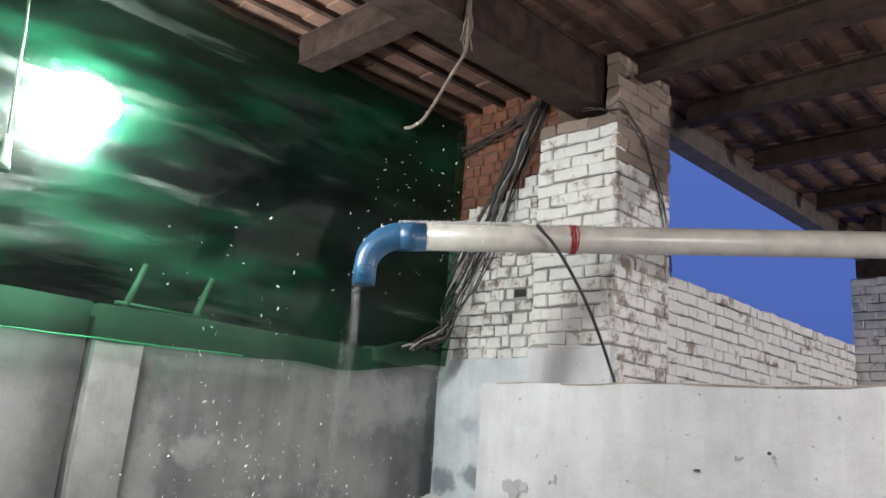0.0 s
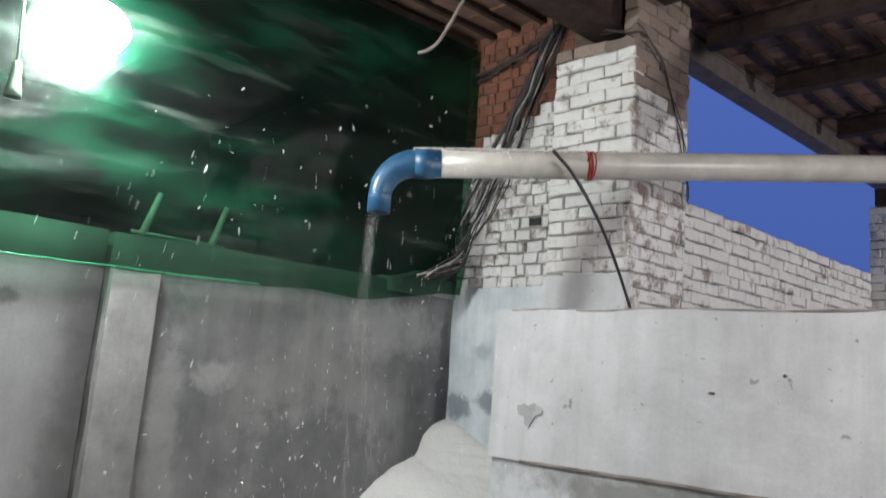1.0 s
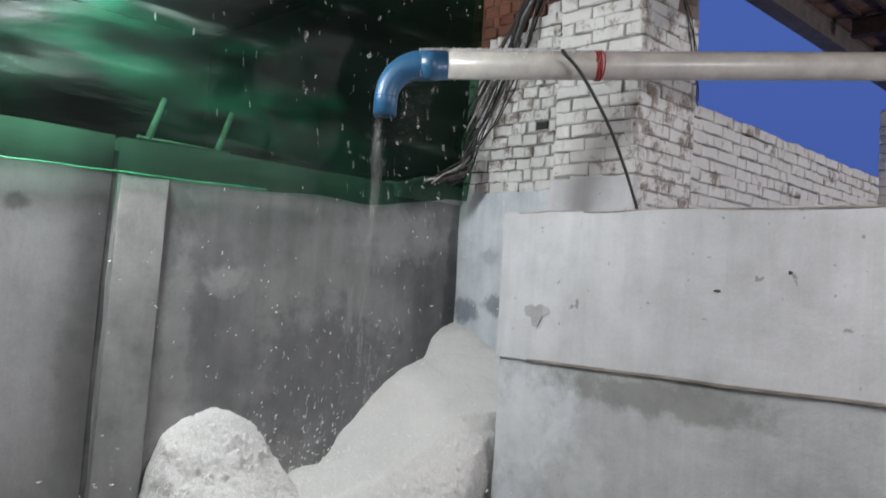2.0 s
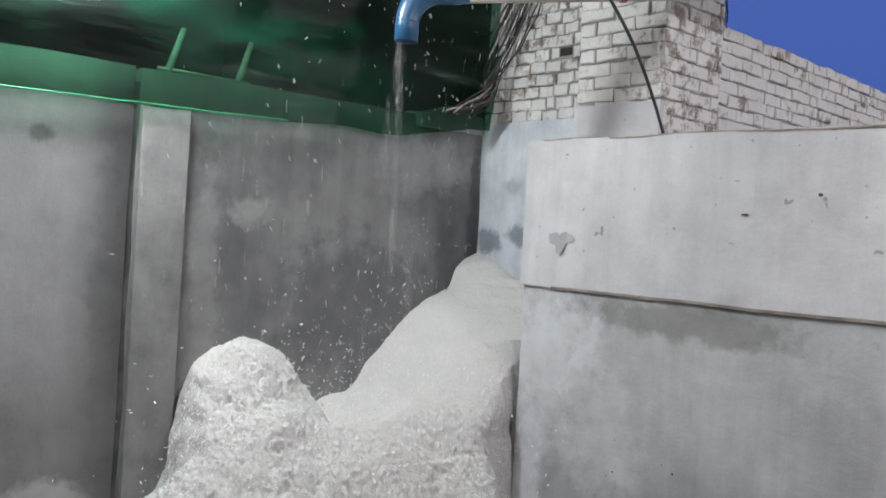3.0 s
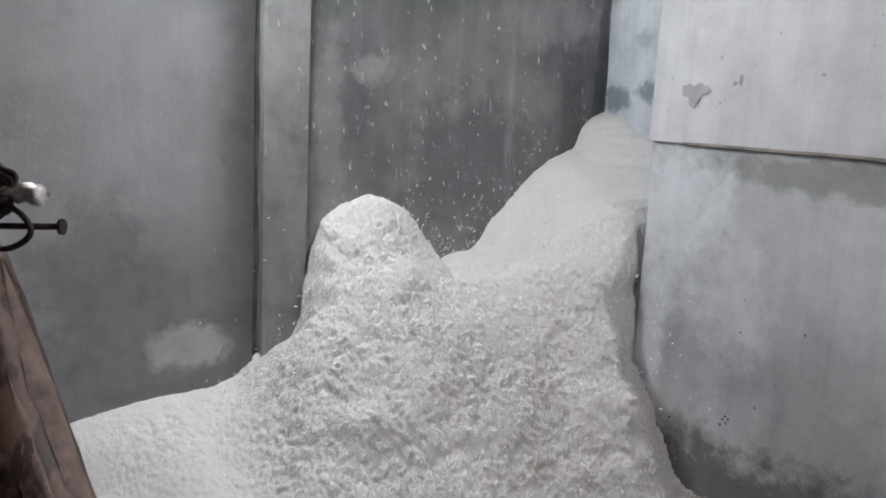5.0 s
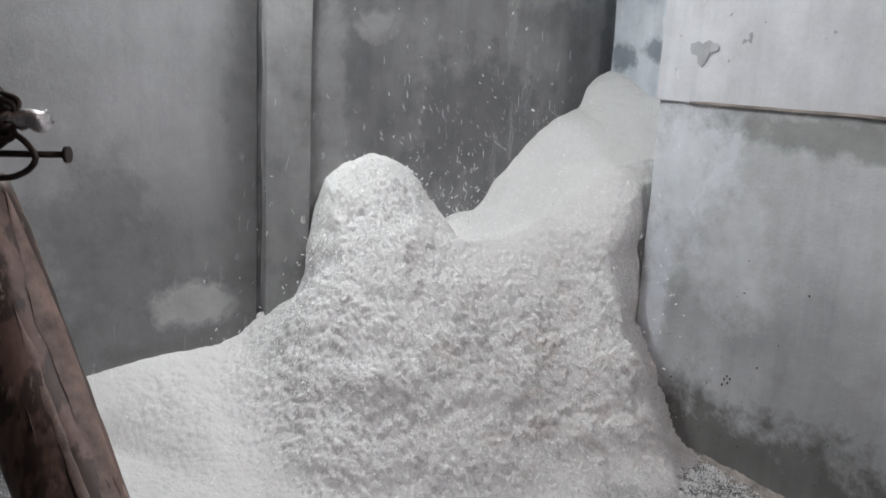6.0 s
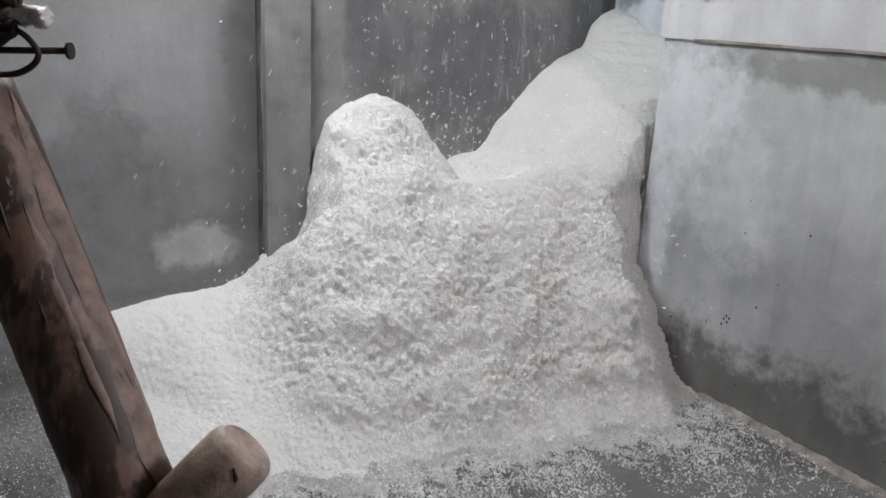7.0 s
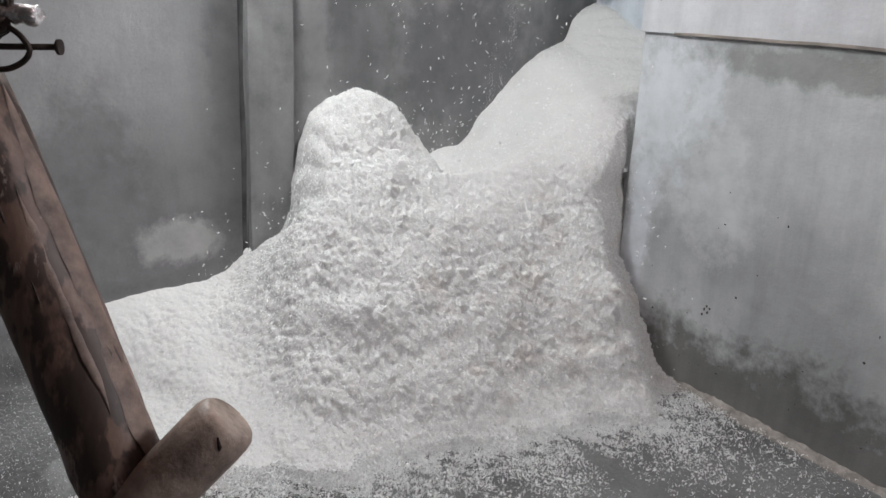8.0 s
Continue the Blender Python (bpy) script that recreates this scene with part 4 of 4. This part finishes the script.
def peel(t0, t1, a0, a1, lift, seed):
    """A thin ragged sliver of bark on the pole's skin, between two heights and two angles from its near side."""
    near = (Vector((3.93, -3.93, 1.95)) - A)
    near = (near - PA * near.dot(PA)).normalized()
    side = PA.cross(near)
    bm = bmesh.new()
    rows, n = [], 46
    for k in range(n + 1):
        f = k / n
        c = foot.lerp(A, t0 + (t1 - t0) * f)
        ends = min(1.0, 6 * f, 6 * (1 - f))
        mid, half = radians((a0 + a1) / 2 + 4 * noise.noise(Vector((f * 4, seed, 0)))), radians((a1 - a0) / 2) * ends * (0.9 + 0.35 * noise.noise(Vector((f * 14, seed, 4))))
        rows.append([bm.verts.new(c + (near * math.cos(a) + side * math.sin(a)) * (0.0218 + lift * w)) for a, w in ((mid - half, 0), (mid - half * 0.6, 1), (mid, 1), (mid + half * 0.6, 1), (mid + half, 0))])
    for r0, r1 in zip(rows, rows[1:]):
        for i in range(4):
            bm.faces.new((r0[i], r0[i + 1], r1[i + 1], r1[i])).smooth = True
    bmesh.ops.recalc_face_normals(bm, faces=bm.faces[:])
    return local(bm, foot)


# pale strips paint the highlight on the pole's right edge along with peeling bark
part("lit_peel_strip", peel(0.885, 0.998, 30, 72, 0.0007, 1.0), M_PEEL_LIT, pole, "pale strip of peeling bark and edge highlight")
part("lit_peel_strip", peel(0.925, 0.975, 8, 20, 0.0005, 5.0), M_PEEL_LIT, pole, "pale strip of peeling bark and edge highlight")
part("crack", peel(0.95, 0.998, -12, -8, 0.0004, 3.0), M_RUST, pole, "dark split along the bamboo")
S0, S1 = Vector((3.6115, -3.8575, 1.758)), Vector((3.6215, -3.823, 1.7935))
SD = (S1 - S0).normalized()
dome = [S0 - SD * 0.03, S0, S1 - SD * 0.012, S1 - SD * 0.006, S1 - SD * 0.0025, S1]
bm = tube(dome, 0.0160, 24, taper=lambda s: (1, 1, 1, 0.985, 0.93, 0.80)[round(s * 5)])
for v in bm.verts:
    v.co += noise.noise_vector(v.co * 50) * 0.0009
peg = part("peg", local(bm, foot), M_WOOD_PALE, pole, "short bamboo peg with a rounded end")
crack = S1 - SD * 0.010 + SD.cross(Vector((0, 0, 1))).normalized() * 0.0148
part("crack", local(tube([crack + Vector((0, 0, 0.0065)), crack + Vector((0.0006, 0.0003, 0.002)), crack + Vector((0, 0, -0.005))], 0.0014, 6, taper=lambda s: 0.4 + 1.2 * s * (1 - s) * 2), foot), M_RUST, peg, "dark split in the end")
b0, b1 = Vector((3.518, -3.893, 1.954)), Vector((3.5375, -3.8645, 1.955))
bd = (b1 - b0).normalized()
bolt = part("bolt", local(tube([b0, b1 - bd * 0.002], 0.0015, 10), foot), M_RUST, pole, "rusty iron bolt")
part("bolt_head", local(tube([b1 - bd * 0.0015, b1], 0.0036, 14), foot), M_RUST, bolt)
wire_pts = [(3.522, -3.892, 1.944), (3.527, -3.885, 1.945), (3.531, -3.879, 1.949), (3.532, -3.877, 1.954), (3.529, -3.880, 1.960), (3.522, -3.886, 1.965), (3.517, -3.892, 1.972)]
part("wire", local(tube(bend(wire_pts, 6), 0.0014, 8), foot), M_RUST, pole, "bent dark wire")
for k in range(7):
    q = [Vector(p) + Vector((rnd.uniform(-.004, .002), rnd.uniform(-.006, .001), rnd.uniform(-.002, .01))) for p in ((3.520, -3.893, 1.953), (3.524, -3.884, 1.960), (3.521, -3.880, 1.968), (3.516, -3.888, 1.974))]
    part("wire", local(tube(bend(q, 6), 0.0013, 8), foot), M_RUST, pole)
bm = tube(bend([(3.516, -3.886, 1.968), (3.522, -3.879, 1.9685), (3.530, -3.871, 1.968)], 4), 0.0044, 12)
for v in bm.verts:
    v.co += noise.noise_vector(v.co * 300) * 0.0018
part("foil", local(bm, foot), M_FOIL, pole, "crumpled shiny foil")

# ---- bricks: parts of the brick walls, last of the structure ----
BH, JOINT = 0.069, 0.008
COURSE = BH + JOINT
_brick = {}


def brick_mesh(length, depth, material, variant):
    """One of a few hand-worn bricks of that length."""
    length = max(0.03, round(length / 0.012) * 0.012)
    key = (round(length, 3), material.name, variant)
    if key not in _brick:
        bm = rough_box(-length / 2, length / 2, -depth / 2, depth / 2, -BH / 2, BH / 2, bevel=0)
        bmesh.ops.subdivide_edges(bm, edges=[e for e in bm.edges if abs(e.verts[0].co.x - e.verts[1].co.x) > 0.01], cuts=2)
        bmesh.ops.bevel(bm, geom=[e for e in bm.edges if all(v.co.y < 0 for v in e.verts)], offset=0.006, segments=1, affect="EDGES")
        for v in bm.verts:
            v.co += noise.noise_vector(v.co * 31 + Vector((variant * 7.3, length * 50, 0))) * 0.0095
        me = bpy.data.meshes.new("brick")
        bm.to_mesh(me)
        bm.free()
        me.materials.append(material)
        _brick[key] = me
    return _brick[key]


def lay(parent, origin, along, normal, width, z0, z1, pattern, choose, rg, skip=None):
    """Courses of bricks over a face: along runs the wall, normal points out of it."""
    a, nrm = Vector(along), Vector(normal)
    turn = math.degrees(math.atan2(a.y, a.x))
    c, z = 0, z0
    while z + BH <= z1 + 1e-6:
        s = 0.0
        unit = pattern[c % len(pattern)]
        k = 0
        while s < width - 0.02:
            le = min(unit[k % len(unit)] * rg.uniform(0.86, 1.14), width - s)
            if le > 0.035:
                at = Vector(origin) + a * (s + le / 2)
                zz = z + BH / 2
                if not (skip and skip(s + le / 2, zz)):
                    ob = new("brick", brick_mesh(le - JOINT, 0.09, choose(s + le / 2, zz), rg.randrange(6)))
                    out = -0.045 + rg.uniform(-0.001, 0.007)
                    ob.matrix_basis = pose(*(at + nrm * out), 0, 0, 0).to_4x4() @ pose(0, 0, 0, rg.uniform(-1.5, 1.5), rg.uniform(-1.2, 1.2), turn + rg.uniform(-1.2, 1.2))
                    ob.location.z = zz + rg.uniform(-0.006, 0.006)
                    ob.parent = parent
            s += le
            k += 1
        z += COURSE
        c += 1


HEADER = [[0.125], [0.065, 0.125]]
STRETCH = [[0.24], [0.12, 0.24]]
MIXED = [[0.24, 0.24, 0.12], [0.12, 0.24, 0.24]]
rg = random.Random(11)

wall_b = thing("wall_brick", (0, 0, 0), "brick end wall, limewashed below and bare red above", "brick wall", kind="structure")
part("mortar_core", rough_box(-0.01, 1.4, 0.012, 0.22, 2.70, 3.82, bevel=0), M_MORTAR, wall_b)
part("mortar_core", rough_box(-0.01, 1.4, 0.012, 0.22, 3.82, ROOF + 0.01, bevel=0), M_MORTAR_RED, wall_b)


def pick_wall(s, z):
    edge = 3.76 + 0.36 * s + rg.uniform(-0.06, 0.06)
    return M_BRICK_RED if z > edge else (M_BRICK_WORN if rg.random() < 0.45 else M_BRICK_WHITE)


lay(wall_b, (0.0, 0, 0), (1, 0, 0), (0, -1, 0), 0.97, 2.78, ROOF + 0.02, HEADER, pick_wall, rg, skip=lambda s, z: 0.62 < s < 0.73 and 3.18 < z < 3.25)

# flat plate painted near-black for the shade in the gap's depth
part("hole", rough_box(0.635, 0.725, 0.004, 0.0115, 3.185, 3.232, bevel=0), M_DARK, wall_b, "near-black plate painting the shade inside a missing brick's gap")
PX0, PX1, PY0, PY1 = 0.955, 1.53, -0.21, 0.40
pillar = thing("pillar", (PX0, PY0, CAP), "square limewashed brick pillar, bare and dusty near its top", "pillar", kind="structure")


def on(parent, ob):
    ob.parent = parent
    ob.location -= parent.location
    return ob


on(pillar, part("mortar_core", rough_box(PX0 + 0.012, PX1 - 0.012, PY0 + 0.012, PY1, 2.45, 4.20, bevel=0), M_MORTAR))
on(pillar, part("mortar_core", rough_box(PX0 + 0.012, PX1 - 0.012, PY0 + 0.16, PY1, 4.20, ROOF + 0.03, bevel=0), M_MORTAR_RED))


on(pillar, part("lime_coat", rough_box(PX0 - 0.006, PX1 + 0.002, PY0 - 0.012, PY0 + 0.03, 2.45, 2.81, cut=10, jag=0.008, seed=12), M_LIME, None, "thick lime coat over the lowest bricks"))


def pick_front(s, z):
    return M_BRICK_BROWN if z > 4.13 - 0.2 * (s > 0.5) * 0 else M_BRICK_WHITE


def pick_side(s, z):
    return M_BRICK_BROWN if z > 3.92 + rg.uniform(-0.07, 0.07) else M_BRICK_WORN


o = Vector(pillar.location)
lay(pillar, Vector((PX0, PY0, 0)) - Vector((o.x, o.y, 0)), (1, 0, 0), (0, -1, 0), PX1 - PX0, 2.52, 4.22, MIXED, pick_front, rg)
lay(pillar, Vector((PX1, PY0, 0)) - Vector((o.x, o.y, 0)), (0, 1, 0), (1, 0, 0), PY1 - PY0, 2.52, ROOF + 0.03, MIXED, pick_side, rg)
for ob in pillar.children:
    if ob.name.startswith("brick"):
        ob.location.z -= o.z

parapet = thing("parapet", (0, 0, 0), "limewashed brick parapet running away behind the pillar", "parapet", kind="structure")
part("mortar_core", rough_box(1.30, 1.50, PY1, 3.72, 2.45, 3.24, bevel=0), M_MORTAR, parapet)
lay(parapet, (1.515, PY1 + 0.005, 0), (0, 1, 0), (1, 0, 0), 3.30, 2.50, 3.34, MIXED, lambda s, z: M_BRICK_WORN if rg.random() < 0.15 else M_BRICK_WHITE, rg, skip=None)

far = thing("far_pillar", (0, 0, 0), "far limewashed brick pillar with a dark steel cap", "pillar", kind="structure")
part("mortar_core", rough_box(1.502, 2.10, 3.74, 4.3, 2.45, 3.96, bevel=0), M_MORTAR, far)
part("cap_plate", rough_box(1.55, 1.85, 3.70, 4.3, 3.96, 4.12, bevel=0.006), M_STEEL, far)
part("post", rough_box(1.60, 1.75, 3.85, 4.05, 4.10, ROOF - 0.03, bevel=0.006), M_STEEL, far)
lay(far, (1.49, 3.73, 0), (1, 0, 0), (0, -1, 0), 0.62, 2.50, 3.97, MIXED, lambda s, z: M_BRICK_WHITE, rg)

# ---- flakes in the air ----
def flake_bunch(name, n, spread, size, seed, label, group):
    """A few loose flakes that travel together."""
    r = np.random.RandomState(seed)
    p = r.normal(0, 1, (n, 3)) * np.array(spread)
    ob = flake_sheet(name, p[:, 0], p[:, 1], p[:, 2], size, 1.2, seed + 50, label)
    ob["group"] = group
    return ob


GUSH = [flake_bunch("falling_flakes", 330, (0.011, 0.011, 0.10), 0.0030, 100 + k, "thin burst of white flakes falling from the blue spout", "flakes falling from the spout") for k in range(3)]
STRAY = [flake_bunch("stray_flakes", 26, (0.24, 0.26, 0.24), 0.0115, 200 + k, "few stray white flakes whirling in the air", "flakes whirling in the air") for k in range(4)]


def land(x, y):
    return float(height_at(np.array([x]), np.array([y]))[0])


def fall_rows(start, rnd):
    """Waits in the pipe, slides out of the spout, falls into the hollow and stays there."""
    inside = P0 + PD * 0.9
    lip = OUTLET + Vector((0, 0, -0.01)) + SIDE * 0.035
    lying = PD.to_track_quat("Z", "X").to_matrix().to_4x4()
    in_pipe = Matrix.Translation(inside) @ lying
    end_x, end_y = OUTLET.x - 0.06 + rnd.uniform(-0.20, 0.16), OUTLET.y + rnd.uniform(-0.18, 0.18)
    end = Vector((end_x, end_y, land(end_x, end_y) - 0.35))
    rows = [(0.0, in_pipe)] if start > 0.3 else []
    if start - 0.12 > 0:
        rows.append((start - 0.12, in_pipe))
    fall = 0.62
    v0, g = 1.4, 6.5
    total = lip.z - end.z
    for k in range(7):
        s = k / 6 * fall
        d = min(total, v0 * s + 0.5 * g * s * s)
        f = min(1.0, d / total)
        p = Vector((lip.x + (end.x - lip.x) * f, lip.y + (end.y - lip.y) * f, lip.z - d if k < 6 else end.z))
        t = start + s
        if 0 <= t <= 8.0:
            rows.append((t, pose(*p, 0, 0, 25 * f)))
    if not rows:
        rows = [(0.0, pose(*end))]
    if rows[0][0] > 0:
        rows.insert(0, (0.0, rows[0][1]))
    if rows[-1][0] < 8.0:
        rows.append((8.0, rows[-1][1]))
    return rows


def stray_rows(start, rnd):
    """Lies in the heap, is thrown up, whirls and sinks back into the heap."""
    x, y = rnd.uniform(0.22, 1.0), rnd.uniform(-2.0, -0.8)
    a = Vector((x, y, land(x, y) - 0.30))
    x2, y2 = min(1.7, max(0.2, x + rnd.uniform(-0.4, 0.8))), y + rnd.uniform(-1.4, 0.5)
    y2 = min(-0.75, y2)
    b = Vector((x2, y2, land(x2, y2) - 0.30))
    top = max(a.z, b.z) + rnd.choice((0.4, 0.5, 0.5, 0.6, 0.7, 0.8, 1.0, 1.2, 1.5, 2.0, 2.9))
    dur = rnd.uniform(1.1, 2.1) * (0.6 + 0.35 * (top - a.z))
    rows = []
    spin = rnd.uniform(-60, 60)
    for k in range(9):
        f = k / 8
        z = a.z + (b.z - a.z) * f + 4 * (top - max(a.z, b.z)) * f * (1 - f)
        p = a.lerp(b, f)
        t = start + f * dur
        if 0 <= t <= 8.0:
            rows.append((t, pose(p.x + 0.05 * math.sin(f * 9), p.y, z, spin * f, spin * f * 0.7, spin * f * 1.3)))
    if not rows:
        rows = [(0.0, pose(*a))]
    if rows[0][0] > 0:
        rows.insert(0, (0.0, rows[0][1]))
    if rows[-1][0] < 8.0:
        rows.append((8.0, rows[-1][1]))
    return rows


def copies(kinds, n):
    """n bunches in all: the few that were built, and copies of them."""
    return kinds + [copy_thing(kinds[k % len(kinds)], pose(0, 0, 0)) for k in range(n - len(kinds))]


FALLING, WHIRLING = copies(GUSH, 150), copies(STRAY, 230)


def motions():
    rnd = random.Random(21)
    for k, ob in enumerate(FALLING):
        walk(ob, fall_rows(-0.6 + k * 0.0573, rnd))
    for k, ob in enumerate(WHIRLING):
        walk(ob, stray_rows(-1.4 + k * 9.2 / 230 + rnd.uniform(-0.1, 0.1), rnd))


motions()
